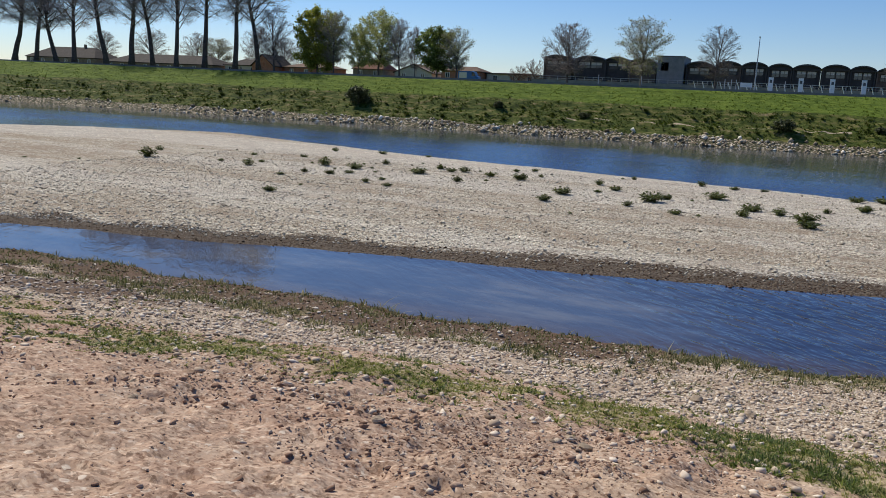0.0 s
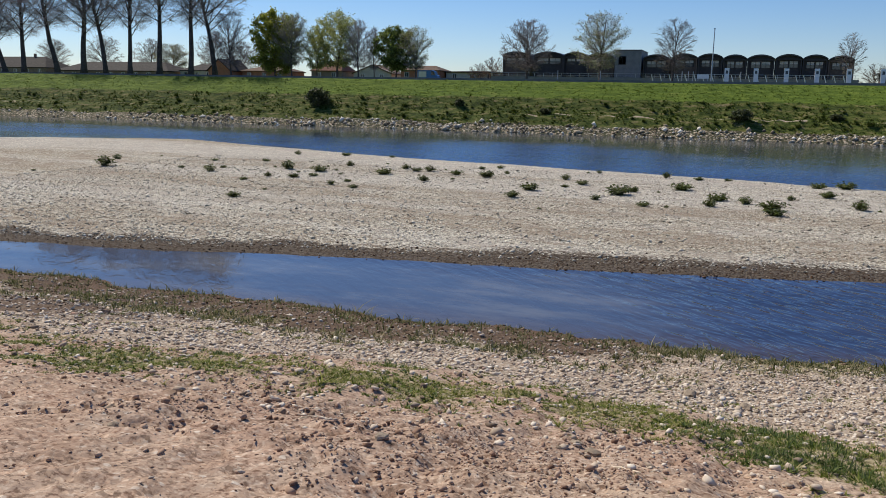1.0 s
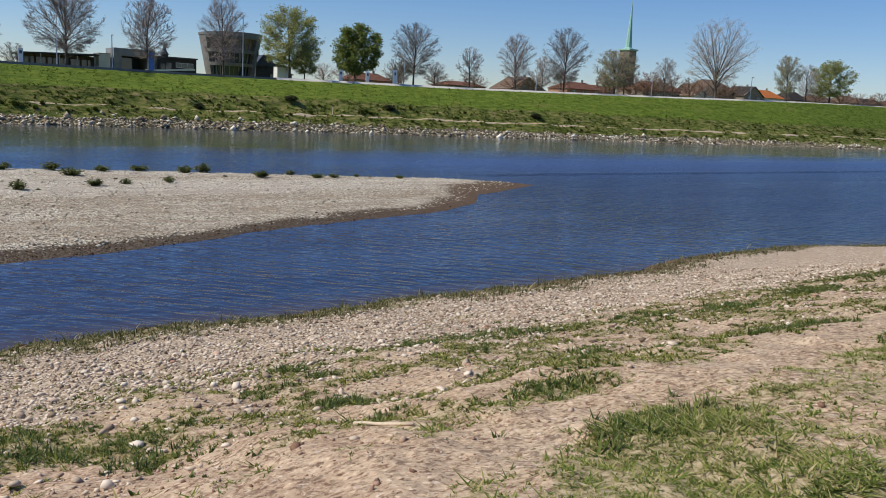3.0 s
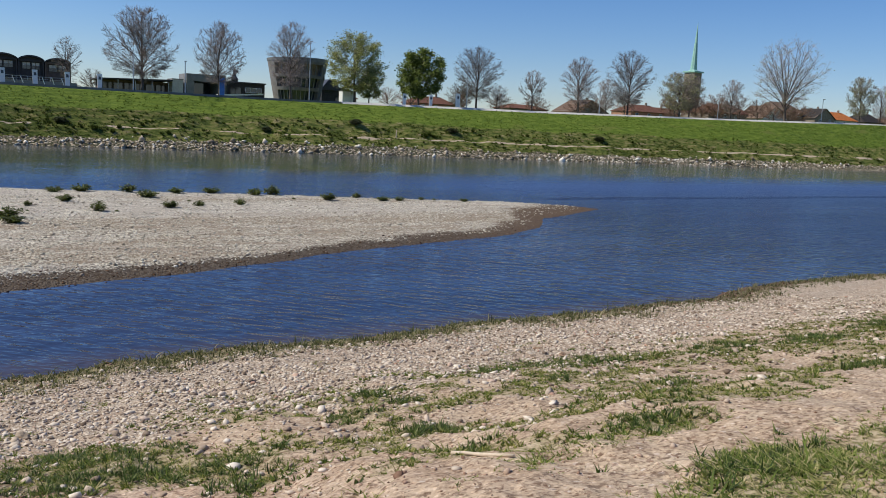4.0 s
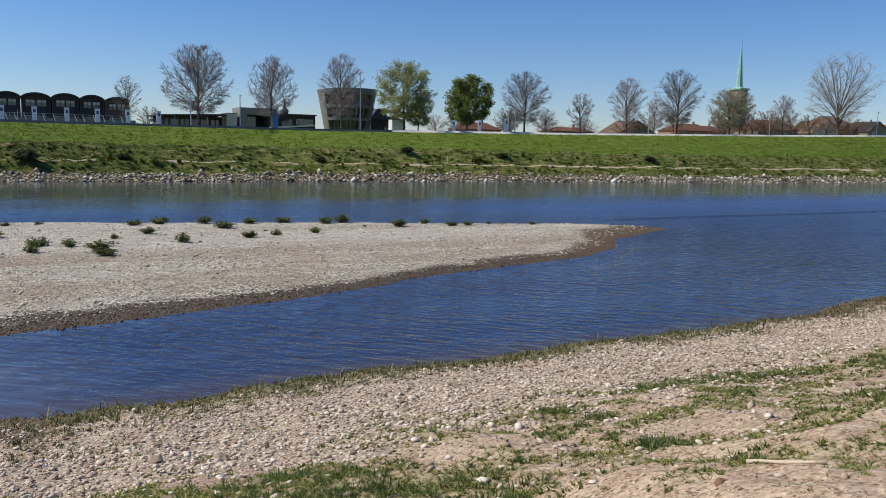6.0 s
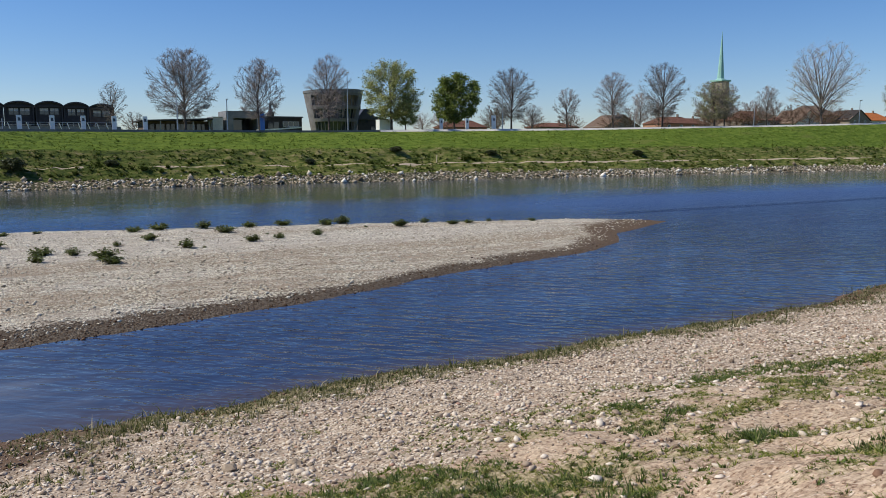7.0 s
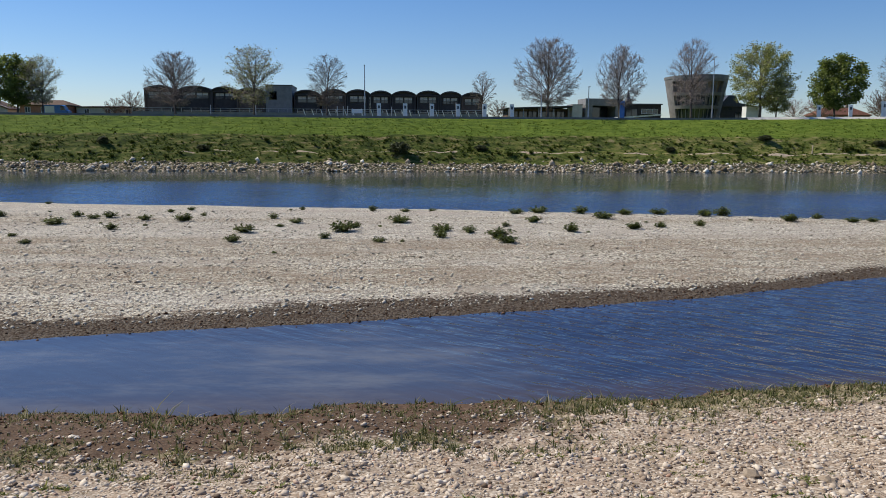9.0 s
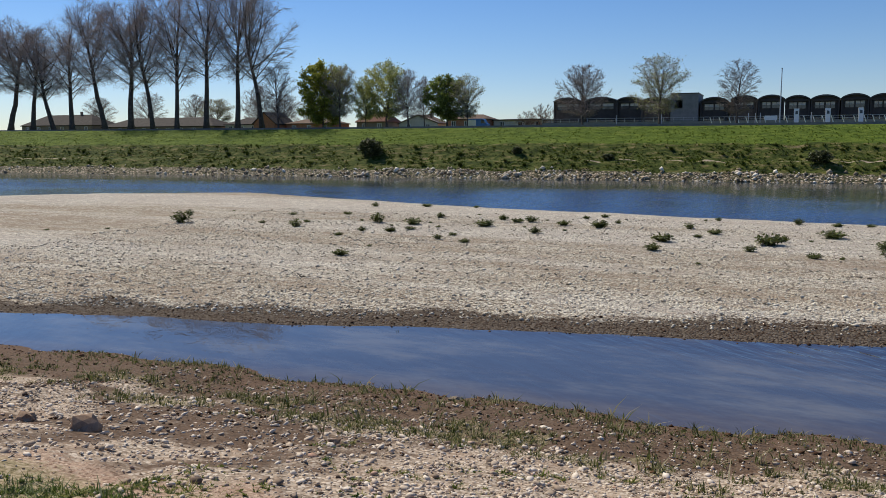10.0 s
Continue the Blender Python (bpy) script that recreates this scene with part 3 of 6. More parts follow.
def shore(x):
    """Where the near bank meets the water."""
    y = np.interp(x, [-200, -60, -30, -24.4, -18, -8.6, 2.6, 12.7, 21.9, 29.4, 34.7, 41.8, 60, 100, 400], [8, 14, 19.0, 19.5, 19.6, 19.6, 20.6, 20.8, 21.3, 22.7, 22.8, 21.5, 20, 15, -20])
    return y + (fbm(x, x * 0, 0.35, 3) - 0.5) * 1.0 + (fbm(x, x * 0, 1.6, 5) - 0.5) * 0.5


def bar_near(x):
    y = np.interp(x, [-200, -60, -30, -19.9, -7.2, 3.2, 11, 13.2, 26, 30, 33.5, 40.7, 42.5], [10, 17.5, 23.6, 25.8, 28.4, 30.6, 33.6, 34.9, 38.5, 41.4, 45.2, 49.0, 50.0])
    return y + (fbm(x, x * 0, 0.3, 11) - 0.5) * 0.7 - 0.75 + (fbm(x, x * 0, 1.4, 12) - 0.5) * 0.3


def bar_far(x):
    y = np.interp(x, [-200, -110, -90, -84, -77, -62, -46.3, -34.1, -22, -9, 6, 18.2, 28, 37, 40.5, 42.5], [36, 48, 57, 67, 76, 81.5, 75.8, 71.8, 69.2, 66.5, 63.2, 60.2, 57.3, 54.3, 51.6, 50.0])
    return y + (fbm(x, x * 0, 0.2, 13) - 0.5) * 0.6


def far_shore(x):
    return 129.3 - 0.0002 * np.minimum(np.abs(x), 220) ** 2 + (fbm(x, x * 0, 0.12, 21) - 0.5) * 1.6


def crest(x):
    return np.interp(x, [-260, -100, 0, 50, 110, 180, 231, 286, 420], [9.1, 8.7, 8.6, 8.7, 9.5, 10.9, 12.2, 13.0, 14.0])


def near_height(x, y, rough=True):
    d = shore(x) - y
    z = np.interp(d, [-8, 0, 0.5, 1.7, 4.5, 8.4, 10.2, 13.3, 14.6, 15.5, 18, 20.6, 24, 40, 300], [-1.0, 0, 0.16, 0.4, 0.8, 1.74, 2.2, 2.9, 3.42, 3.67, 4.2, 4.55, 4.8, 5.2, 6])
    if rough:
        k = ease(0.2, 3.0, d)
        z = z + k * ((fbm(x, y, 0.5, 31) - 0.5) * 0.16 + (fbm(x, y, 2.0, 32, 3) - 0.5) * 0.10) + ease(-0.5, 0.6, d) * (fbm(x, y, 5.0, 33, 2) - 0.5) * 0.05
        lumps = np.abs(fbm(x, y, 3.2, 34, 3) - 0.5) * 2
        bare = ease(9.5, 12, d) * (1 - 0.8 * ease(0.0, 2.5, x))
        z = z + bare * (0.022 * (1 - lumps) ** 3 + (fbm(x, y, 4.5, 35, 2) - 0.5) * 0.026 - 0.03 * ease(0.60, 0.70, fbm(x, y, 5.5, 36, 2)))
        broken = ease(0.42, 0.62, fbm(x, y, 0.55, 37, 2))
        z = z + ease(9.5, 12, d) * (0.25 + 0.75 * broken) * (0.22 + 0.78 * ease(3.0, 0.0, x)) * ((fbm(x, y, 9.5, 38, 2) - 0.5) * 0.034 + 0.016 * ease(0.58, 0.66, fbm(x, y, 6.5, 39, 2)))
    return z


def bar_height(x, y, rough=True):
    dn, df = y - bar_near(x), bar_far(x) - y
    e = np.minimum(dn * 0.9, df * 1.8)
    z = np.where(e > 0, 0.30 * (1 - np.exp(-np.maximum(e, 0) / 3.2)), e * 0.12)
    z = np.where(x > 42.5, -0.2 - (x - 42.5) * 0.1, z)
    if rough:
        z = z + ease(0.1, 3, e) * ((fbm(x, y, 0.16, 41) - 0.5) * 0.16 + (fbm(x, y, 1.1, 42, 3) - 0.5) * 0.09)
    return np.maximum(z, -1.0)


def far_height(x, y, rough=True):
    w = y - far_shore(x)
    top = crest(x)
    z = np.interp(w, [-8, 0, 1.2, 4, 6.5, 8.3, 13, 15], [-1.0, 0, 0.55, 1.5, 2.75, 3.0, 5.5, 6.3])
    z = np.where(w > 13, 5.5 + (top - 5.5) * np.clip((w - 13) / 9.0, 0, 1), z)
    if rough:
        s = ease(0.5, 4, w) * (1 - ease(11, 15, w))
        z = z + s * (fbm(x, y, 0.35, 51) - 0.5) * 1.0 + ease(0.5, 4, w) * (1 - ease(20, 22, w)) * (fbm(x, y, 0.9, 52) - 0.5) * 0.28
    return z


def land(x, y):
    return np.maximum(np.maximum(near_height(x, y), bar_height(x, y)), np.where(y > 95, far_height(x, y), -1.0))


PATCHES = [(1.3, 8.2, 0.42), (1.8, 7.2, 0.40), (1.7, 8.0, 0.32), (0.3, 10.0, 0.45), (0.9, 9.3, 0.50), (3.7, 7.7, 0.38), (9.0, 10.8, 0.6), (4.4, 9.5, 0.25), (4.4, 10.9, 0.28), (3.5, 9.1, 0.38), (7.2, 11.7, 0.45),
           (8.8, 12.0, 0.75), (11.5, 10.5, 0.75), (9.4, 6.1, 0.6), (16.8, 10.3, 1.0), (4.0, 3.8, 0.5), (12.7, 9.4, 0.6), (8.4, 4.4, 0.3), (4.6, 5.4, 0.4), (-0.1, 9.6, 0.5), (4.2, 10.4, 0.3), (19.7, 10.7, 1.0),
           (13.6, 9.9, 0.6), (6.1, 7.2, 0.45), (-7.4, 10.1, 0.3), (-4.8, 10.8, 0.3), (6.6, 9.6, 0.4), (3.3, 6.2, 0.3), (0.2, 8.4, 0.4), (7.6, 8.0, 0.4), (-13.4, 8.6, 0.6), (-12.4, 9.0, 0.4)]


def near_cover(x, y):
    """Shares of gravel, mud, lush grass and dry grass on the near bank."""
    d = shore(x) - y
    n1, n2, n3 = fbm(x, y, 0.45, 61), fbm(x, y, 1.7, 62), fbm(x, y, 0.8, 63)
    edge = 9.4 + 0.8 * np.sin(x * 0.35)
    gravel = ease(1.0, 2.2, d + (n2 - 0.5)) * (1 - ease(edge - 0.7, edge + 1.3, d + (n1 - 0.5) * 2.4 + (n2 - 0.5) * 1.5))
    stony = 0.32 * ease(9, 10, d) * (1 - ease(13.0, 15.5, d + (n1 - 0.5) * 3))
    gravel = np.maximum(gravel, stony)
    left = ease(1.0, -5.0, x)
    mud = np.maximum((1 - ease(2.6, 5.2, d + (n1 - 0.5) * 2.5)) * left, (1 - ease(0.9, 2.2, d + (n2 - 0.5) * 1.5)))
    mud = np.maximum(mud, 1.2 * ease(23, 26, x) * ease(37, 34, x) * (1 - ease(0.7, 1.5, d + (n2 - 0.5) * 1.5)))
    mud = np.maximum(mud, 0.72 * ease(-6, -14, x) * ease(0.36, 0.55, n3) * (1 - ease(9, 11, d)))
    verge = ease(0.05, 0.5, d) * (1 - ease(1.5 + 0.6 * ease(-8, -2, x) * ease(9, 4, x), 3.2, d + (n2 - 0.5) * 2.0)) * (0.95 - 0.6 * left) * (1 - 0.4 * ease(14, 20, x))
    verge = np.maximum(verge, 0.8 * left * ease(2.4, 3.4, d) * (1 - ease(4.6, 6.0, d)) * ease(0.40, 0.56, n2))
    line = np.interp(x, [-30, -12, -10.3, -7, -4.8, -3.4, -1.4, 0, 1.2, 3], [8.6, 8.2, 7.9, 8.1, 8.7, 8.9, 9.3, 9.2, 8.3, 7.4])
    strip = np.exp(-((y - line - 0.35) / 1.2) ** 2) * ease(0.24, 0.48, n2) * ease(4, 1, x)
    patch = np.zeros_like(x)
    for px, py, r in PATCHES:
        patch = np.maximum(patch, np.exp(-(((x - px) / (r * 1.5)) ** 2 + ((y - py) / r) ** 2)))
    patch = patch * ease(0.25, 0.5, n2)
    edge2 = 3.75 + 0.15 * (x - 2.2) + (n3 - 0.5) * 1.2
    lawn = ease(0.9, 1.8, x + (n3 - 0.5)) * ease(0.2, -0.4, y - edge2) * (0.35 + 0.65 * ease(0.36, 0.54, 0.5 * n2 + 0.5 * fbm(x, y, 3.0, 65)))
    path = np.interp(x, [2.6, 3.6, 5.1, 7.2, 9.5, 20], [4.3, 4.45, 4.7, 4.95, 5.3, 6.5])
    trod = ease(0.25, 0.6, np.abs(y - path - (n3 - 0.5) * 0.6) / (0.8 + 0.03 * x))
    thin = 0.7 * ease(0.5, 3.0, x) * ease(4.4, 5.6, y) * (1 - ease(11.0, 13.5, y)) * ease(0.40, 0.56, n2)
    specks = 0.3 * ease(0.62, 0.7, n2) * ease(7, 8, y) * ease(3, 4, d)
    grass = np.clip(np.maximum.reduce([strip, patch, lawn, thin, specks]), 0, 1) * np.where(x > 1.5, trod, 1)
    return np.clip(gravel * (1 - 0.6 * grass), 0, 1), np.clip(mud, 0, 1), grass, np.clip(verge, 0, 1)


def spread(*runs):
    out = []
    for a, b2, s in runs:
        out += list(np.arange(a, b2 - 1e-6, s))
    return np.array(out)


xs = np.concatenate([[-3000, -1800, -1000, -600, -420, -320], spread((-270, -60, 2.5), (-60, -20, 0.8), (-20, -10, 0.25), (-10, -7, 0.10), (-7, 4, 0.045), (4, 8, 0.09), (8, 20, 0.25), (20, 50, 0.4), (50, 120, 1.2), (120, 330, 3.0)), [330, 360, 420, 550, 800, 1300, 2000, 3000]])
ys = np.concatenate([[-3000, -800, -200, -60, -25, -12, -6], spread((-4, 2.5, 0.25), (2.5, 8.6, 0.045), (8.6, 10.5, 0.09), (10.5, 22, 0.2), (22, 84, 0.6), (84, 124, 4), (124, 153, 0.45), (153, 168, 3)), [168, 190, 240, 400, 900, 3000]])
GX, GY = np.meshgrid(xs, ys)
GZ = land(GX, GY)
GZ[GY > 168] = crest(GX[GY > 168])
nx, ny = len(xs), len(ys)
ids = np.arange(nx * ny).reshape(ny, nx)
quads = np.stack([ids[:-1, :-1], ids[:-1, 1:], ids[1:, 1:], ids[1:, :-1]], -1).reshape(-1, 4)
cx, cy = GX.ravel()[quads].mean(1), GY.ravel()[quads].mean(1)
middle = np.where(cx < 42, (shore(cx) + bar_near(cx)) / 2, 200)
zone = np.where(cy > 100, 2, np.where((cy > middle) & (cx < 48), 1, 0))
allv = np.stack([GX, GY, GZ], -1).reshape(-1, 3)


def sheet(name, which, material, cover, label, category):
    q = quads[zone == which]
    used, inv = np.unique(q, return_inverse=True)
    v = allv[used]
    me = bulk(name, v, inv.reshape(-1, 4), material, True, cover(v[:, 0], v[:, 1]))
    return tagged(new(name, me), label, category, kind="structure")


def cover_near(x, y):
    g, m, t, v = near_cover(x, y)
    return {"gravel": g, "mud": m, "grass": np.maximum(t, v * 0.8), "red": 0.35 + 0.65 * ease(3.5, -2.0, x + (fbm(x, y, 0.4, 66) - 0.5) * 3)}


def cover_bar(x, y):
    dn, df = y - bar_near(x), bar_far(x) - y
    band = (0.6 + 2.6 * fbm(x, x * 0, 0.16, 71)) * (1 + 0.55 * ease(0, -8, x)) + 3.4 * ease(22, 37, x)
    wet = np.maximum(1.15 - 1.15 * ease(-0.4, band * 1.7, dn), 0.75 * (1 - ease(0.2, 1.2, df)))
    return {"wet": np.maximum(wet, ease(36, 42, x) * 0.9)}


def scarp(x, y):
    """Bare earth where the dike slope has slipped."""
    w = y - far_shore(x)
    return np.exp(-((w - 7.2 - 1.2 * (fbm(x, x * 0, 0.15, 82) - 0.5)) / 0.75) ** 2) * ease(0.40 - 0.16 * ease(20, 80, x), 0.54 - 0.16 * ease(20, 80, x), fbm(x, y, 0.09, 81)) * (0.6 + 0.4 * ease(0, 20, x))


def cover_far(x, y):
    w = y - far_shore(x)
    n = fbm(x, y * 2.5, 0.09, 81)
    return {"scrub": ease(1.5, 4, w) * (1 - ease(11.5, 15, w)), "bare": scarp(x, y) * 1.35,
            "rubble": (1 - ease(2.2, 4.4, w + (n - 0.5) * 2))}


sheet("ground", 0, M_GROUND, cover_near, "sandy river bank with gravel, mud and thin grass sloping to the water", "ground")
sheet("gravel_bar", 1, M_BAR, cover_bar, "pale dry gravel bar with a damp brown edge in the river", "gravel bar")
sheet("embankment", 2, M_BANK, cover_far, "grassy river dike with scrub and bare earth above its stone foot", "embankment")
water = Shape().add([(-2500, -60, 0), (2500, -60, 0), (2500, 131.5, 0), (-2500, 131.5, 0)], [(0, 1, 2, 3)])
tagged(new("water", water.mesh("water", M_WATER)), "dark blue river water with small wind ripples and painted far reflections", "water", kind="structure")

# road and parapets on top of the dike
road = Shape()
par_dark, par_pale = Shape(), Shape()
for a in range(-300, 420, 4):
    z0, z1 = float(crest(a)), float(crest(a + 4))
    road.add([(a, 153.2, z0 + 0.03), (a + 4, 153.2, z1 + 0.03), (a + 4, 158.6, z1 + 0.03), (a, 158.6, z0 + 0.03), (a, 153.2, z0 - 0.2), (a + 4, 153.2, z1 - 0.2)], [(0, 1, 2, 3), (4, 5, 1, 0)])
    tgt = par_dark if a < 62 else par_pale
    hgt = 0.42 if a < 62 else 0.45
    y0 = 152.6 if a < 62 else 150.8
    tgt.add([(a, y0, z0 - 0.3), (a + 4, y0, z1 - 0.3), (a + 4, 152.6, z1 + hgt), (a, 152.6, z0 + hgt), (a, 152.9, z0 - 0.3), (a + 4, 152.9, z1 - 0.3), (a + 4, 152.9, z1 + hgt), (a, 152.9, z0 + hgt)],
            [(0, 1, 2, 3), (3, 2, 6, 7), (5, 4, 7, 6)])
tagged(new("road", road.mesh("road", M_ASPHALT)), "grey asphalt road along the top of the dike", "road", kind="structure")
tagged(new("wall_crest", par_dark.mesh("wall_crest", M_GREYWALL)), "low grey parapet along the dike road", "wall", kind="structure")
tagged(new("wall_crest_pale", par_pale.mesh("wall_crest_pale", M_PALECONC)), "low pale concrete parapet along the dike road", "wall", kind="structure")

# ---- trees on the dike ----


def limb(rng, start, heading, length, r0, r1, segs, rise, wander):
    """A branch as a line of points that bends upwards."""
    pts, radii, d, p = [start], [r0], heading.normalized(), start
    for i in range(segs):
        d = (d + Vector((rng.gauss(0, wander), rng.gauss(0, wander), rng.gauss(0, wander) + rise))).normalized()
        p = p + d * (length / segs)
        pts.append(p)
        radii.append(r0 + (r1 - r0) * (i + 1) / segs)
    return pts, radii


def tree_meshes(name, seed, H, W, clear, limbs, subs, twigs, bark, twig_mat, low=0.2, high=0.82, floor_u=-0.85, leaves=0, leaf_mat=None, leaf=0.3, fine=3, stem=0.9, girth=1.0, arch=0.10):
    """The trunk with its limbs, and the crown of twigs and leaves, of a tree H high and W wide. Limbs leave the trunk between low and high and reach for an egg-shaped crown."""
    rng = random.Random(seed)
    trunk, crown = Shape(), Shape()
    base_r = (0.0155 * H + 0.03) * girth
    mid_z, half_z, half_w = H * (1 + clear) / 2, H * (1 - clear) / 2, W / 2
    tp, tr = limb(rng, Vector((0, 0, -0.4)), Vector((rng.gauss(0, 0.03), rng.gauss(0, 0.03), 1)), H * stem + 0.4, base_r, 0.04, 10, 0.06, 0.04)
    tr = [base_r * max(0.07, (1 - i / 10.5)) ** 0.9 for i in range(11)]
    tr[0] *= 1.4
    trunk.tube(tp, tr, 7)
    ends = []

    def inside(p, most):
        """Draws a point back into the egg of the crown."""
        q = Vector((p.x / half_w, p.y / half_w, (p.z - mid_z) / half_z))
        k = q.length
        if k <= most:
            return p
        q *= most / k
        return Vector((q.x * half_w, q.y * half_w, mid_z + q.z * half_z))

    def bent(p, q, lift, n, r0, r1, shape, sides, wob):
        c = p.lerp(q, 0.5) + Vector((rng.gauss(0, wob), rng.gauss(0, wob), lift))
        pts = [p * (1 - f) ** 2 + c * 2 * f * (1 - f) + q * f * f for f in (i / n for i in range(n + 1))]
        shape.tube(pts, [r0 + (r1 - r0) * i / n for i in range(n + 1)], sides, False)
        return pts

    for i in range(limbs):
        u = floor_u + (0.97 - floor_u) * (i + rng.random()) / limbs
        az = i * 2.39996 + rng.gauss(0, 0.3)
        s = math.sqrt(1 - u * u) * half_w * rng.uniform(0.5, 1.0)
        tgt = Vector((math.cos(az) * s, math.sin(az) * s, mid_z + half_z * u * rng.uniform(0.9, 1.0)))
        oz = low * H + (max(tgt.z - 0.45 * s - 0.06 * H, low * H) - low * H) * rng.uniform(0.35, 1.0)
        oz = min(oz, high * H, max(tgt.z - 0.3, 0.2))
        f = (oz + 0.4) / (H * stem + 0.4) * 10
        k = min(int(f), 9)
        p, r = tp[k].lerp(tp[k + 1], min(f - k, 1)), tr[k]
        ln = (tgt - p).length
        pts = bent(p, tgt, arch * ln * (1.2 if u < 0.2 else 0.6), 6, min(r * 0.45 * girth, (0.008 * ln + 0.018) * girth ** 2.5), 0.014 * girth, trunk, 5, 0.05 * ln)
        for m in range(subs):
            g = 0.22 + 0.78 * (m + rng.random()) / subs
            k = min(int(g * 6), 5)
            q = pts[k].lerp(pts[k + 1], g * 6 - k)
            radial = (q - Vector((0, 0, mid_z - 0.45 * half_z))).normalized()
            d = (radial * 0.9 + (pts[k + 1] - pts[k]).normalized() * 0.5 + Vector((rng.gauss(0, 0.8), rng.gauss(0, 0.8), rng.gauss(0.1, 0.55)))).normalized()
            l2 = ln * rng.uniform(0.24, 0.42) * (1.2 - 0.55 * g)
            p2 = bent(q, inside(q + d * l2, rng.uniform(0.82, 0.98)), 0.04 * l2, 3, max(0.020, 0.011 * l2 + 0.012), 0.013, crown, 3, 0.06 * l2)
            for w in range(twigs):
                e = (w + 0.5 + rng.random() * 0.5) / twigs
                k2 = min(int(e * 3), 2)
                q2 = p2[k2].lerp(p2[k2 + 1], e * 3 - k2)
                d2 = d + Vector((rng.gauss(0, 0.6), rng.gauss(0, 0.6), rng.gauss(0.15, 0.45)))
                q3 = inside(q2 + d2.normalized() * rng.uniform(0.5, 1.15) * (H / 15), rng.uniform(0.92, 1.06))
                if (q3 - q2).length < 0.1:
                    q3 = q2 + d2.normalized() * 0.25
                wide = (q3 - q2).orthogonal().normalized() * 0.02
                crown.add([q2 - wide, q2 + wide, q3 + wide * 0.5, q3 - wide * 0.5], [(0, 1, 2, 3)])
                ends.append((q2, q3))
                for z in range(fine):
                    h0 = q2.lerp(q3, 0.2 + 0.75 * z / max(1, fine - 1))
                    h1 = h0 + (d2.normalized() * 0.25 + Vector((rng.gauss(0, 0.32), rng.gauss(0, 0.32), rng.gauss(0.12, 0.25)))) * (H / 15)
                    side = (h1 - h0).orthogonal().normalized() * 0.017
                    crown.add([h0 - side, h0 + side, h1], [(0, 1, 2)])
    lf = Shape()
    for i in range(leaves):
        a, b2 = ends[rng.randrange(len(ends))]
        c = a.lerp(b2, rng.random() * 1.15) + Vector((rng.gauss(0, 0.35), rng.gauss(0, 0.35), rng.gauss(0, 0.3)))
        u = Vector((rng.gauss(0, 1), rng.gauss(0, 1), rng.gauss(0, 0.6))).normalized()
        n = u.cross(Vector((rng.gauss(0, 1), rng.gauss(0, 1), rng.gauss(0, 1)))).normalized()
        s1 = leaf * rng.uniform(0.6, 1.25)
        lf.add([c - u * s1 * 0.5, c + n * s1 * 0.32, c + u * s1 * 0.5, c - n * s1 * 0.32], [(0, 1, 2, 3)])
    # bring the grown crown to its nominal height and width
    pts = np.array(crown.v)
    fz, fw = H / np.percentile(pts[:, 2], 99.8), W / (2 * np.percentile(np.abs(pts[:, :2]), 98.8))
    for sh in (trunk, crown, lf):
        sh.v = [(x * fw, y * fw, z * fz) for x, y, z in sh.v]
    return trunk.mesh(name + "_trunk", bark, True), crown.mesh(name + "_crown", twig_mat), lf.mesh(name + "_leaves", leaf_mat) if leaves else None


def tree(name, meshes, label, group, x, y, height, width, turn, H, W, category="tree"):
    ob = thing(name, label, category, group)
    part("trunk", meshes[0], None, ob)
    part("crown", meshes[1], None, ob)
    if meshes[2]:
        part("leaves", meshes[2], None, ob)
    z = float(far_height(np.array([float(x)]), np.array([float(y)]), False)[0])
    ob.matrix_basis = pose(x, y, z - 0.05, 0, 0, turn) @ Matrix.Diagonal((width / W, width / W, height / H, 1))
    return ob


RND = random.Random(5)
BARE_A = tree_meshes("round_bare", 11, 15, 13, 0.14, 46, 10, 5, M_BARK, M_TWIG, fine=6)
BARE_B = tree_meshes("oval_bare", 12, 15, 10, 0.15, 38, 9, 5, M_BARK, M_TWIG, fine=5)
BARE_C = tree_meshes("slim_bare", 13, 10, 6, 0.2, 26, 7, 4, M_BARK, M_TWIG, fine=5)
BARE_BUD = tree_meshes("budding", 14, 14, 11, 0.17, 38, 9, 5, M_BARK, M_TWIG, fine=4, leaves=5000, leaf_mat=M_BUDS, leaf=0.26)
LEAF_A = tree_meshes("leafing", 15, 15, 12, 0.14, 30, 8, 4, M_BARK, M_TWIG, leaves=13000, leaf_mat=M_LEAF, leaf=0.33, fine=1)
LEAF_B = tree_meshes("full_leaf", 16, 13, 11, 0.15, 30, 8, 4, M_BARK, M_TWIG, leaves=14000, leaf_mat=M_DARKLEAF, leaf=0.46, fine=0)
LEAF_C = tree_meshes("bronze_leaf", 17, 14, 12, 0.03, 32, 8, 4, M_BARK, M_TWIG, leaves=16000, leaf_mat=M_OLIVELEAF, leaf=0.46, fine=0)
TALL = [tree_meshes("tall_" + str(i), 21 + i, 30, 15, 0.30, 22, 12, 6, M_DARKBARK, M_GREYTWIG, 0.22 + 0.03 * i, 0.66, -0.6, fine=6, stem=0.86, girth=1.08, arch=-0.07) for i in range(4)]
WILLOW = tree_meshes("willow", 24, 22, 21, 0.08, 34, 10, 5, M_BARK, M_TWIG, 0.08, 0.26, -0.55, fine=6, leaves=1500, leaf_mat=M_BUDS, leaf=0.3, stem=0.4, girth=1.15)
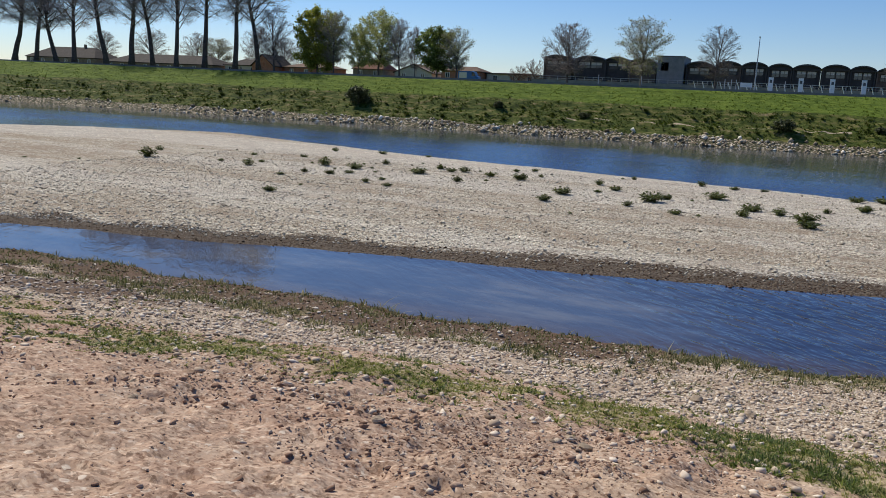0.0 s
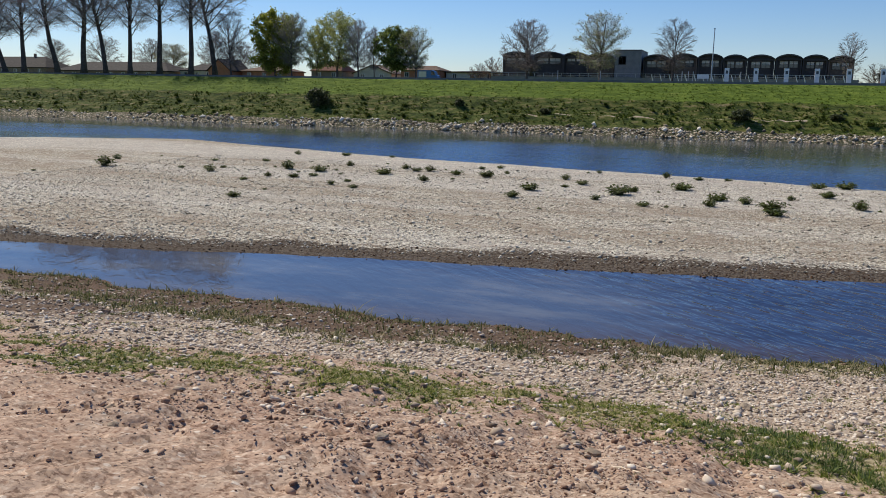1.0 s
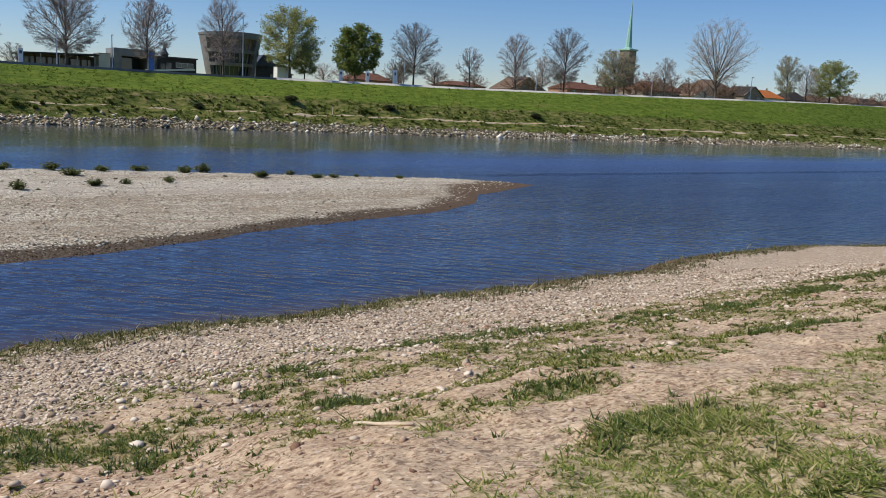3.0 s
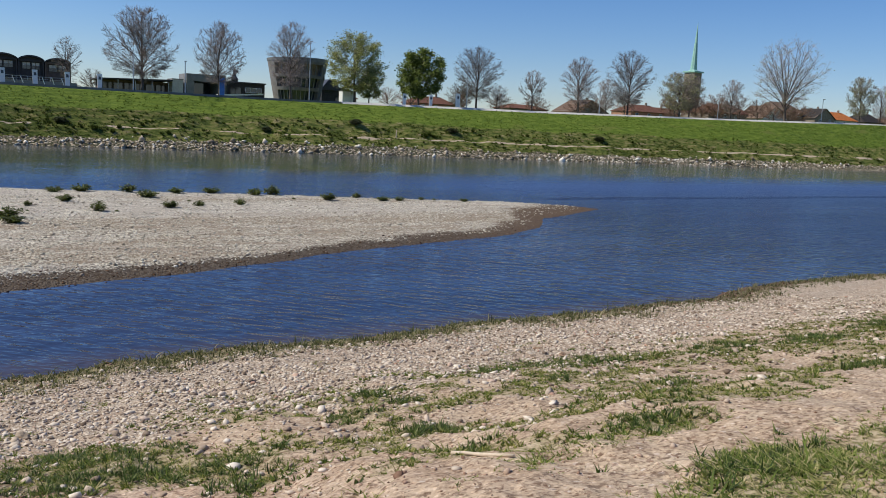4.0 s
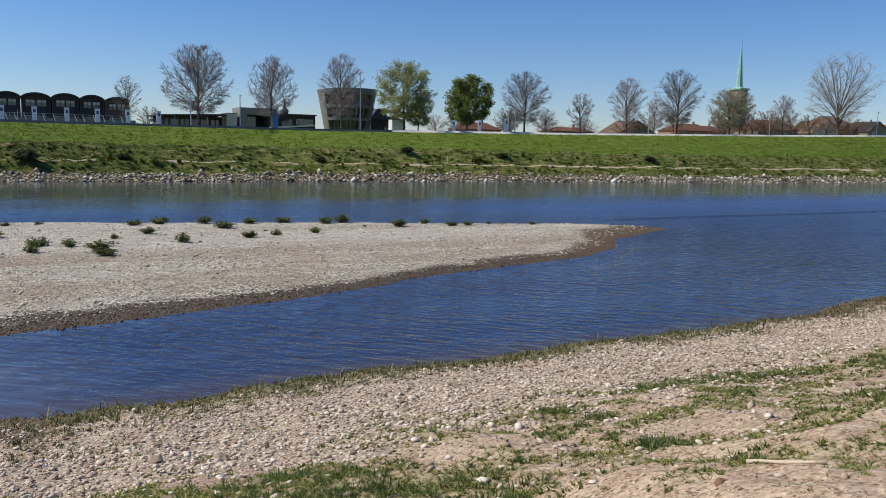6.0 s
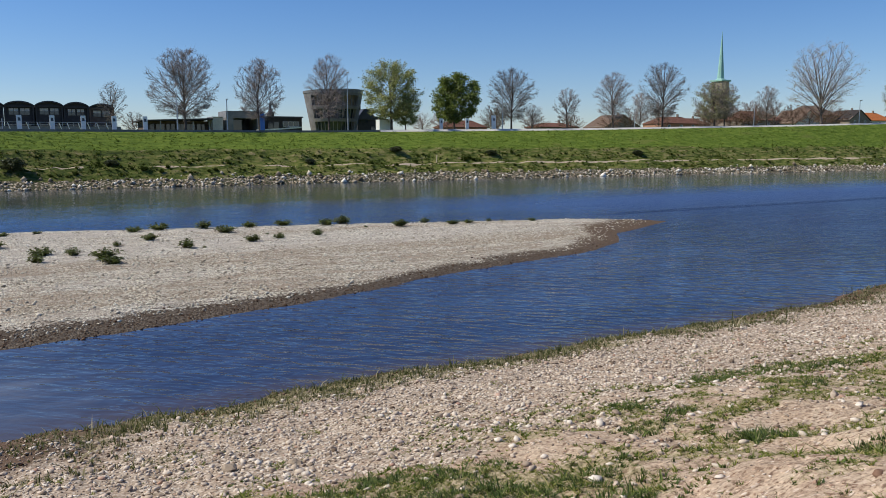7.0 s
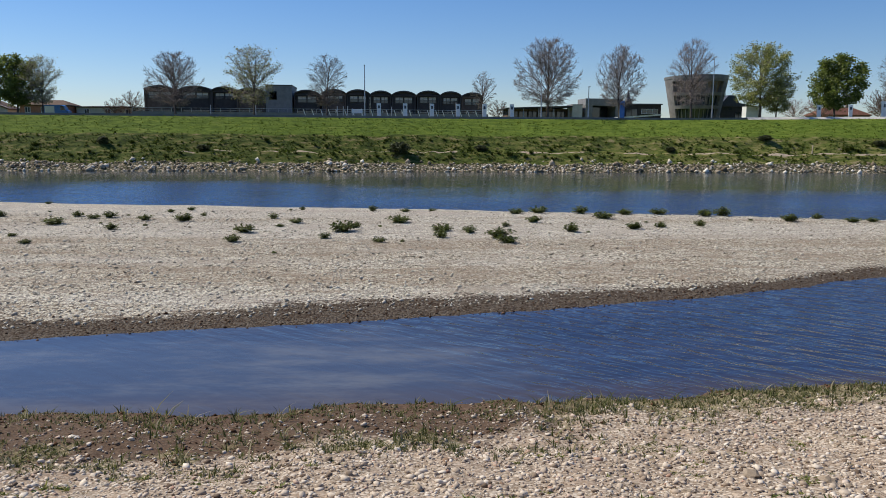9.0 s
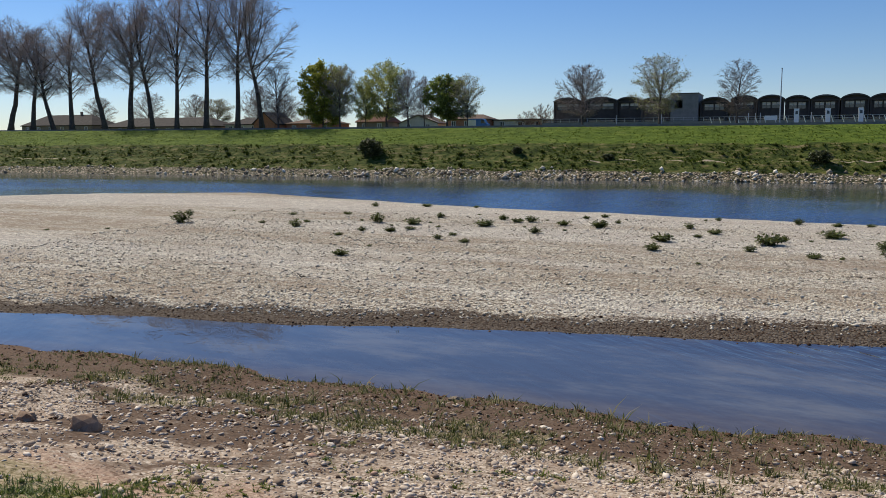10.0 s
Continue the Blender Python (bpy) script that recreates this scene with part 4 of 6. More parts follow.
SHRUB = tree_meshes("shrub", 25, 6, 8, 0.0, 26, 8, 4, M_BARK, M_REDTWIG, 0.02, 0.3, -0.5, fine=5, stem=0.6)
GREYBUSH = tree_meshes("bush", 26, 6, 7, 0.0, 18, 6, 4, M_BARK, M_TWIG, 0.02, 0.3, -0.4, leaves=3600, leaf_mat=M_BUSHLEAF, leaf=0.58, fine=0, stem=0.6)

ROW = [  # x, top of the crown, width, kind
    (15.1, 17.8, 4.6, "slim"), (27.9, 24.2, 13.4, "round"), (42.4, 23.1, 10.6, "oval"), (56.3, 24.4, 10.2, "oval"), (70.6, 23.8, 12.2, "leafing"), (74.3, 17.6, 6.6, "leafing"), (85.6, 21.7, 11.4, "full"),
    (101.0, 23.7, 13.9, "round"), (107.3, 15.8, 6.4, "slim"), (116.3, 19.7, 7.5, "slim"), (131.1, 24.0, 12.9, "oval"), (140.5, 19.4, 8.0, "oval"), (146.6, 26.9, 17.0, "round"), (165.8, 22.9, 17.0, "budding"),
    (170.5, 23.0, 12.0, "oval"), (185.2, 22.4, 11.4, "oval"), (209.5, 35.8, 32.0, "willow"), (246.8, 27.6, 17.0, "budding"), (270.0, 27.6, 27.0, "leafing"), (257.0, 25.5, 17.0, "oval"),
    (-71.6, 19.6, 9.0, "full"), (-66.4, 19.6, 7.6, "budding"), (-42.8, 20.7, 11.0, "round"), (-28.4, 22.0, 10.6, "budding"), (-14.6, 20.5, 8.2, "oval"),
    (-112.4, 23.4, 11.0, "oval"), (-101.2, 23.2, 12.5, "bronze"), (-96.0, 22.6, 9.5, "budding"), (-90.2, 20.0, 6.4, "leafing"), (-85.6, 22.9, 11.5, "leafing"), (-79.6, 21.0, 8.5, "oval"), (-76.3, 19.6, 5.0, "oval")]
KINDS = {"slim": (BARE_C, 10, 6, "small leafless young tree beside the dike road"), "round": (BARE_A, 15, 13, "large leafless tree with a round crown beside the dike road"),
         "oval": (BARE_B, 15, 10, "leafless tree with an upswept oval crown beside the dike road"), "leafing": (LEAF_A, 15, 12, "tree with fresh yellow-green spring leaves beside the dike road"),
         "full": (LEAF_B, 13, 11, "tree in dense green leaf beside the dike road"), "budding": (BARE_BUD, 14, 11, "nearly bare tree with opening buds beside the dike road"),
         "willow": (WILLOW, 22, 21, "huge bare spreading tree with several stems behind the parapet"), "bronze": (LEAF_C, 14, 12, "dense dark olive-green tree beside the dike road"),
         "bush": (GREYBUSH, 6, 7, "large olive-green bush behind the dike parapet")}
for i, (x, top, w, kind) in enumerate(ROW):
    meshes, H, W, label = KINDS[kind]
    tree("tree", meshes, label, "trees along the dike road", x, 160 + (i % 3) * 0.8, top - float(crest(x)), (0.92 if kind in ("round", "oval", "budding") else 1.0) * w * 157 / math.hypot(157, x + 5), RND.uniform(0, 360), H, W)
for i, x in enumerate((-211, -202.5, -195.5, -186, -179.5, -169.4, -160.8, -153.6, -145.5, -136.4, -128.1, -120.5)):
    tree("tree", TALL[i * 3 % 4], "tall leafless tree with a dark trunk in a row", "row of tall trees", x, 166 + RND.uniform(-0.8, 0.8), RND.uniform(32, 36.5) if i > 4 else RND.uniform(27, 31), RND.uniform(15.5, 20), RND.uniform(0, 360), 30, 15)
for x, y, h, w in ((-190, 205, 13, 11), (-174, 208, 12, 10), (-163, 204, 11, 9), (-150, 207, 14, 11), (-140, 206, 11, 10), (-128, 203, 13, 10), (-212, 207, 12, 10)):
    tree("tree", BARE_B if w > 9.5 else BARE_BUD, "leafless garden tree behind the houses", "garden trees", x, y, h, w, RND.uniform(0, 360), 15, 10)
for x, y, h, w in ((-60.5, 196, 6.5, 7), (-65, 198, 5.0, 6), (-56, 199, 7.5, 6), (24.0, 200, 5.5, 7), (107, 178, 7, 8), (110, 182, 6, 7), (97, 185, 6, 8), (189, 176, 7.5, 12), (199, 178, 8, 13), (178, 176, 7, 9), (230, 175, 6, 9), (176, 170, 9, 12), (157, 172, 7.5, 10), (206, 174, 8, 11), (194, 172, 6.5, 9), (216, 176, 7, 9), (240, 178, 6, 10), (120, 180, 5, 9), (134, 182, 4.5, 9), (150, 176, 6, 9), (226, 172, 5, 8), (88, 180, 5, 7), (214, 168, 6, 11), (172, 168, 5, 9), (183, 169, 4.5, 9), (285, 174, 6, 12), (140, 172, 4, 8), (304, 176, 6, 12), (322, 178, 6, 12), (345, 182, 7, 13), (362, 184, 6, 12), (384, 188, 7, 14)):
    tree("shrub", SHRUB, "bare brownish shrub behind the dike road", "shrubs behind the road", x, y, h, w * 0.85, RND.uniform(0, 360), 6, 8, "shrub")
dark = tree("bush", GREYBUSH, "single dark green bush on the dike slope", "", -76.4, 136.6, 3.3, 4.1, 20, 6, 7, "bush")
for x, y, h, w in ((-1.6, 135.3, 1.9, 3.2), (-49, 138.6, 1.3, 1.6), (12, 138, 0.9, 2.0), (44, 137.5, 0.9, 1.8), (62, 140.5, 1.0, 2.2), (-33, 137, 1.0, 1.9), (82, 139, 0.9, 2.2), (118, 137, 1.0, 2.0)):
    tree("bush", GREYBUSH, "low dark bush among the scrub on the dike", "bushes on the dike", x, y, h, w, RND.uniform(0, 360), 6, 7, "bush")

# ---- buildings behind the dike ----


def window(parent, x0, z0, x1, z1, y, depth=0.12, sash=M_DARKCLAD, bars=1):
    """A window in a wall that faces the river: a recessed pane in its own surround."""
    s = Shape()
    t = 0.09
    s.box(x0, y - 0.04, z0, x1, y + depth, z0 + t).box(x0, y - 0.04, z1 - t, x1, y + depth, z1)
    s.box(x0, y - 0.04, z0 + t, x0 + t, y + depth, z1 - t).box(x1 - t, y - 0.04, z0 + t, x1, y + depth, z1 - t)
    for i in range(1, bars + 1):
        xm = x0 + (x1 - x0) * i / (bars + 1)
        s.box(xm - 0.04, y - 0.02, z0 + t, xm + 0.04, y + depth, z1 - t)
    w = part("window", s, sash, parent)
    part("pane", Shape().box(x0 + t, y + 0.03, z0 + t, x1 - t, y + 0.06, z1 - t), M_GLASS, w)
    return w


def vault_bay(x, w, y, z, eave, apex, front, label):
    """One dwelling of the terrace: dark fins, glazed storey and a barrel roof."""
    ob = thing("vaulted_house", label, "house", "barrel-roofed terrace", (x, y, z))
    part("wall", Shape().box(0, 0.6, 0, w, 11, eave - z).box(0, 0, 1.6, 0.28, 0.6, eave - z).box(w - 0.28, 0, 1.6, w, 0.6, eave - z).box(0.28, 0, eave - z - 0.35, w - 0.28, 0.6, eave - z), front, ob)
    n = 14
    arc = [(-0.12 + (w + 0.24) * i / n, (apex - eave) * (1 - (2 * i / n - 1) ** 2) ** 0.8 + eave - z) for i in range(n + 1)]
    low = [(w - 0.10 - (w - 0.20) * i / n, (apex - eave - 0.25) * max(0.0, 1 - (2 * i / n - 1) ** 2) ** 0.8 + eave - z - 0.02) for i in range(n + 1)]
    part("roof", Shape().prism(arc + low, -0.5, 11.3), M_ZINC, ob)
    part("gable", Shape().prism([(q[0], q[1]) for q in low], 0.35, 0.55), M_DARKCLAD, ob)
    for a0, a1 in ((0.7, w * 0.49), (w * 0.51, w - 0.7)):
        wd = window(ob, a0, eave - z - 1.9, a1, eave - z - 0.45, 0.56)
        # added pale panel before the pane imitates the sky's reflection in the glass
        part("blind", Shape().box(a0 + 0.12, 0.565, eave - z - 1.1, a1 - 0.12, 0.58, eave - z - 0.56), M_PALECONC, wd, "pale panel standing in for sky reflected in the glass")
    window(ob, 0.6, 0.5, w - 0.6, 2.2, 0.56, bars=3)
    return ob


def px(v):
    return -55.0 + (v - 257) * 0.1224


for a, b2, ap, front in ((257, 309, 16.3, M_BROWNCLAD), (317, 373, 16.3, M_DARKCLAD), (373, 417, 16.2, M_DARKCLAD), (417, 465, 16.0, M_BROWNCLAD), (517, 562, 15.7, M_DARKCLAD), (566, 609, 15.9, M_BROWNCLAD),
                         (610, 651, 15.9, M_DARKCLAD), (652, 690, 15.7, M_DARKCLAD), (691, 734, 15.7, M_DARKCLAD), (736, 777, 15.8, M_DARKCLAD), (778, 816, 15.7, M_DARKCLAD), (817, 856, 15.5, M_BROWNCLAD)):
    vault_bay(px(a), px(b2) - px(a), 185, 8.6, ap - 1.35, ap - 0.45, front, "two-storey terrace house with dark cladding and a barrel roof")
block = thing("stair_tower", "plain grey box between two barrel-roofed houses", "building", "", (px(468), 184.2, 8.6))
part("wall", Shape().box(0, 0, 0, px(514) - px(468), 11, 7.4), M_GREYCLAD, block)
part("roof", Shape().box(-0.1, -0.1, 7.4, px(514) - px(468) + 0.1, 11.1, 7.6), M_ZINC, block)
window(block, 0.8, 4.4, 2.4, 6.2, -0.03)
terrace = thing("terrace_wall", "long grey terrace wall with a rail in front of the houses", "wall", "", (-56.5, 181.0, 8.6))
part("plinth", Shape().box(0, 0, 0, 75.5, 3.6, 1.6), M_GREYCLAD, terrace)
rail = Shape().box(0, 0.05, 2.35, 75.5, 0.12, 2.42).box(0, 0.05, 1.9, 75.5, 0.1, 1.94)
part("rail", rail, M_STEEL, terrace)
for i in range(38):
    part("post", Shape().box(i * 2.02, 0.04, 1.5, i * 2.02 + 0.08, 0.12, 2.4), M_STEEL, terrace)
for i in range(22):
    x = -20 + i * 1.75 + RND.uniform(-0.3, 0.3)
    st = thing("slanted_post", "slanted pale post on the terrace in front of the houses", "post", "slanted posts", (x, 180.2, 8.6))
    part("shaft", Shape().tube([(0, 0, 0), (-0.75, 0, 2.3)], [0.09, 0.07], 6), M_WHITE, st)

# round office building
drum = thing("round_building", "three-storey grey round building that widens towards the top", "building", "", (64.3, 178.6, 8.7))


def drum_ring(r_in0, r_out0, z0, r_in1, r_out1, z1, a0=0.0, a1=360.0, slope=0.0):
    """A stretch of round wall, from angle a0 to a1, that may lean and have a sloping top."""
    cnt, whole = max(3, int((a1 - a0) / 5)), a1 - a0 >= 360
    pts, faces = [], []
    for i in range(cnt if whole else cnt + 1):
        q = radians(a0 + (a1 - a0) * i / cnt)
        for r, z in ((r_in0, z0), (r_out0, z0), (r_out1, z1), (r_in1, z1)):
            pts.append((r * math.cos(q), r * math.sin(q), z + (slope * (1 + math.cos(q - radians(300))) if z == z1 else 0)))
    total = len(pts)
    for i in range(cnt):
        j, k = i * 4, (i + 1) * 4 % total
        faces += [(j, k, k + 1, j + 1), (j + 1, k + 1, k + 2, j + 2), (j + 2, k + 2, k + 3, j + 3), (j + 3, k + 3, k, j)]
    if not whole:
        faces += [(0, 1, 2, 3), (total - 1, total - 2, total - 3, total - 4)]
    return Shape().add(pts, faces)


def drum_r(z):
    return 4.95 + 0.185 * z


part("wall", drum_ring(drum_r(0) - 0.5, drum_r(0), 0, drum_r(9.2) - 0.5, drum_r(9.2), 9.2, -52, 200, 0.0), M_CONC, drum, "grey concrete wall")
for z0, z1 in ((0, 0.5), (2.9, 3.6), (5.7, 6.4), (8.7, 9.4)):
    part("floor_band", drum_ring(drum_r(z0) - 1.2, drum_r(z0) + 0.04, z0, drum_r(z1) - 1.2, drum_r(z1) + 0.04, z1, 200, 308), M_CONC, drum)
for z0, z1, mt in ((0.5, 2.9, M_GLASS), (3.6, 5.7, M_GLASS), (6.4, 8.7, M_TIMBER)):
    part("glazing", drum_ring(drum_r(z0) - 0.9, drum_r(z0) - 0.75, z0, drum_r(z1) - 0.9, drum_r(z1) - 0.75, z1, 200, 308), mt, drum)
    for i in range(10):
        q = radians(203 + i * 11.3)
        part("mullion", Shape().tube([((drum_r(z0) - 0.55) * math.cos(q), (drum_r(z0) - 0.55) * math.sin(q), z0), ((drum_r(z1) - 0.55) * math.cos(q), (drum_r(z1) - 0.55) * math.sin(q), z1)], [0.1, 0.1], 5), M_GREYCLAD, drum)
part("parapet", drum_ring(drum_r(9.2) - 0.35, drum_r(9.2) + 0.08, 9.2, drum_r(9.6) - 0.35, drum_r(9.6) + 0.12, 9.6, 0, 360, 0.22), M_GREYCLAD, drum)
part("roof", drum_ring(0.01, drum_r(9.2) - 0.3, 9.1, 0.01, drum_r(9.2) - 0.3, 9.3), M_ZINC, drum)
for i, a in enumerate((326, 340)):
    q = radians(a)
    r = drum_r(6.2) + 0.02
    mtx = Matrix.Translation((r * math.cos(q), r * math.sin(q), 6.3)) @ Matrix.Rotation(q + math.pi / 2, 4, "Z")
    w = part("window", Shape().box(-0.5, -0.06, -0.7, 0.5, 0.06, 0.7, mtx), M_DARKCLAD, drum)
    part("pane", Shape().box(-0.42, -0.09, -0.62, 0.42, -0.065, 0.62, mtx), M_GLASS, w)

# low showrooms beside it
show = thing("showroom", "long low glazed showroom with a flat dark roof", "building", "", (22.5, 180, 8.7))
part("roof", Shape().prism([(0, 2.9), (14.6, 3.45), (14.6, 3.1), (0, 2.65)], -1.5, 10), M_DARKCLAD, show)
part("wall", Shape().box(1, 2.5, 0, 14.4, 9.6, 2.9), M_BROWNCLAD, show)
for i in range(6):
    window(show, 1.4 + i * 2.1, 0.3, 3.3 + i * 2.1, 2.3, 2.44)
for i in range(5):
    part("column", Shape().tube([(0.6 + i * 3.3, -1.2, 0), (0.6 + i * 3.3, -1.2, 2.8)], [0.09, 0.09], 6), M_STEEL, show)
pier = thing("concrete_block", "pale concrete block between the showrooms", "building", "", (37.0, 178.5, 8.7))
part("wall", Shape().box(0, 0, 0, 2.2, 5, 3.6), M_PALECONC, pier)
part("roof", Shape().box(-0.06, -0.06, 3.6, 2.26, 5.06, 3.75), M_GREYCLAD, pier)
gate = thing("portal_building", "grey portal-shaped building with a wide opening", "building", "", (39.8, 178, 8.7))
part("side_wall", Shape().box(0, 0, 0, 1.5, 7, 4.0), M_GREYCLAD, gate)
part("side_wall", Shape().box(6.6, 0, 0, 8.1, 7, 4.0), M_GREYCLAD, gate)
part("lintel", Shape().box(-0.05, -0.05, 3.5, 8.15, 7.05, 5.0), M_GREYCLAD, gate)
part("rear_wall", Shape().box(1.5, 6.4, 0, 6.6, 6.8, 3.5), M_GLASS, gate, "glazed rear wall")
pav = thing("pavilion", "dark flat-roofed pavilion with a bright window strip", "building", "", (49.4, 182, 8.7))
part("wall", Shape().box(0, 0, 0, 8.5, 8, 3.9), M_DARKCLAD, pav)
part("roof", Shape().box(-0.2, -0.5, 3.9, 8.7, 8.2, 4.15), M_ZINC, pav)
window(pav, 4.0, 1.9, 7.8, 3.0, -0.05, sash=M_WHITE, bars=2)
window(pav, 0.5, 0.4, 3.2, 3.0, -0.05)
ramp_ob = thing("white_canopy", "low white sloping canopy in front of the pavilion", "canopy", "", (44.8, 170, 8.7))
part("slab", Shape().prism([(0, 0.9), (9.0, 1.6), (9.0, 1.3), (0, 0.6)], 0, 3.5), M_WHITE, ramp_ob)
for xq in (1.0, 8.0):
    part("leg", Shape().box(xq, 0.2, 0, xq + 0.15, 0.35, 0.8), M_STEEL, ramp_ob)
pav2 = thing("pavilion", "dark gabled pavilion beside the round building", "building", "", (72.4, 184, 8.7))
part("wall", Shape().box(0, 0, 0, 7.5, 8, 4.0), M_DARKCLAD, pav2)
part("roof", Shape().prism([(-0.3, 4.0), (1.6, 6.3), (3.2, 6.3), (4.2, 4.6), (7.8, 4.0), (7.8, 3.8), (-0.3, 3.8)], -0.4, 8.4), M_ZINC, pav2)
window(pav2, 0.6, 3.0, 2.8, 3.8, -0.05)
window(pav2, 3.4, 0.6, 7.0, 2.6, -0.05, bars=3)
wh = thing("white_block", "plain white block beside the leafing tree", "building", "", (69.0, 163.5, 8.75))
part("wall", Shape().box(0, 0, 0, 2.6, 2, 3.0), M_WHITE, wh)
part("roof", Shape().box(-0.04, -0.04, 3.0, 2.64, 2.04, 3.1), M_GREYCLAD, wh)
tur = thing("turret", "small dark turret with a pointed top behind the pavilion", "turret", "", (57.5, 205, 8.7))
part("wall", Shape().box(-0.7, -0.7, 0, 0.7, 0.7, 5.5), M_DARKCLAD, tur)
part("spire", Shape().tube([(0, 0, 5.5), (0, 0, 6.4), (0, 0, 8.6)], [1.1, 0.5, 0.04], 8), M_ZINC, tur)


def house(x, y, w, d, eave, ridge, wall, roof, label, gable=False, group="houses", chimney=True, wins=3):
    """A pitched-roof house, its ridge along the river or (gable) towards it."""
    ob = thing("house", label, "house", group, (x, y, float(crest(x)) - 0.05))
    part("wall", Shape().box(0, 0, 0, w, d, eave), wall, ob)
    if gable:
        part("gable", Shape().prism([(0, eave), (w, eave), (w / 2, ridge - 0.12)], 0.01, 0.3), wall, ob)
        t = 0.25
        part("roof", Shape().prism([(-0.4, eave - 0.3), (w / 2, ridge), (w + 0.4, eave - 0.3), (w + 0.4, eave - 0.3 - t), (w / 2, ridge - t), (-0.4, eave - 0.3 - t)], -0.35, d + 0.3), roof, ob)
    else:
        s = Shape()
        hip = min(0.22 * w, d * 0.5)
        v = [(-0.35, -0.35, eave), (w + 0.35, -0.35, eave), (w + 0.35, d + 0.35, eave), (-0.35, d + 0.35, eave), (hip, d / 2, ridge), (w - hip, d / 2, ridge)]
        v += [(q[0], q[1], eave - 0.2) for q in v[:4]]
        s.add(v, [(0, 1, 5, 4), (1, 2, 5), (2, 3, 4, 5), (3, 0, 4), (0, 6, 7, 1), (1, 7, 8, 2), (2, 8, 9, 3), (3, 9, 6, 0), (9, 8, 7, 6)])
        part("roof", s, roof, ob)
    if chimney:
        part("chimney", Shape().box(w * 0.66, d * 0.5 - 0.3, ridge - 1.0, w * 0.66 + 0.6, d * 0.5 + 0.3, ridge + 0.9), M_BRICKBROWN, ob)
    for i in range(wins):
        c = w * (i + 0.5) / wins
        window(ob, c - 0.6, eave - 1.8, c + 0.6, eave - 0.5, -0.06, sash=M_WHITE)
    return ob


house(-227, 190, 29, 11, 2.6, 5.9, M_BRICKBROWN, M_TILEGREY, "low brick farmhouse with a long grey hipped roof", wins=6)
house(-192, 188, 40, 12, 1.9, 4.5, M_BRICKBROWN, M_TILEGREY, "long low brick building with a brown-grey roof", chimney=False, wins=9)
house(-151, 192, 15, 10, 2.4, 4.2, M_RENDERED, M_TILEGREY, "low rendered building with a grey roof", chimney=False, wins=4)
house(-137.2, 186, 6.8, 9, 2.6, 5.4, M_BRICKRED, M_TILEGREY, "red brick house with its gable to the river", True, wins=0)
house(-129.5, 190, 14, 9, 2.4, 3.6, M_BRICKRED, M_TILEBROWN, "low red brick building with a brown roof", chimney=False)
house(-111, 195, 9, 8, 2.8, 5.4, M_BRICKBROWN, M_TILERED, "brick house with a red roof behind the trees", wins=2)
house(-100, 198, 11, 8, 2.6, 4.6, M_RENDERED, M_TILEBROWN, "pale house with a brown roof behind the trees", True, wins=2)
house(-85.5, 196, 10.5, 8, 3.2, 4.4, M_BRICKRED, M_TILEBROWN, "red brick hall behind the trees", chimney=False)
house(-74.5, 200, 14, 9, 3.0, 3.3, M_RENDERED, M_TILEGREY, "pale flat-topped building at the end of the row", chimney=False)
house(76.5, 200, 12, 9, 2.4, 4.2, M_BRICKBROWN, M_TILERED, "brown brick house with a red roof behind the trees", chimney=False)
house(118, 222, 14, 9, 2.4, 4.6, M_BRICKRED, M_TILERED, "red-roofed brick house beyond the road", wins=3)
house(150, 218, 15, 9, 2.0, 3.4, M_BRICKBROWN, M_TILERED, "low house with a red tiled roof beyond the road", wins=3)
house(173.5, 215, 15, 11, 1.9, 5.8, M_BRICKBROWN, M_TILEBROWN, "house with a steep grey-brown roof beyond the road", True, wins=2)
house(199, 215, 17, 10, 2.5, 5.0, M_BRICKRED, M_TILERED, "brick house with a wide red tiled roof", wins=3)
house(217, 222, 12, 10, 2.1, 4.4, M_BRICKRED, M_TILERED, "red-roofed brick house beyond the road", wins=2)
house(243, 220, 24, 11, 3.4, 7.0, M_BRICKBROWN, M_TILERED, "long brick house with a red-brown roof and chimneys", wins=4)
house(263.5, 212, 15, 12, 2.2, 7.0, M_RENDERED, M_TILEBROWN, "pale gabled house with a triangular window", True, wins=2)
house(281, 220, 17, 12, 5.4, 9.3, M_BRICKBROWN, M_TILEBROWN, "tall brown brick house behind the big bare tree", wins=3)
house(298, 214, 13, 11, 3.4, 7.3, M_BRICKBROWN, M_TILEGREY, "dark brick house with a grey gable roof", True, wins=2)
house(311.5, 216, 18, 11, 3.1, 6.5, M_RENDERED, M_TILEORANGE, "house with a bright orange tiled roof", wins=3)
house(331, 214, 15, 11, 2.9, 6.6, M_BRICKBROWN, M_TILEGREY, "brick house with a dark roof beyond the road", wins=3)
house(376, 214, 16, 11, 3.4, 6.8, M_BRICKBROWN, M_TILEBROWN, "dark brick house with a brown roof beyond the road", wins=3)
house(395, 216, 24, 11, 3.2, 6.2, M_BRICKRED, M_TILEGREY, "long red brick house with a grey roof", wins=4)
house(424, 216, 26, 12, 3.4, 6.6, M_BRICKBROWN, M_TILERED, "long brick house with a red tiled roof", wins=4)
house(352, 216, 22, 11, 2.9, 5.9, M_BRICKBROWN, M_TILEBROWN, "low brick house with a brown roof beyond the road", wins=4)

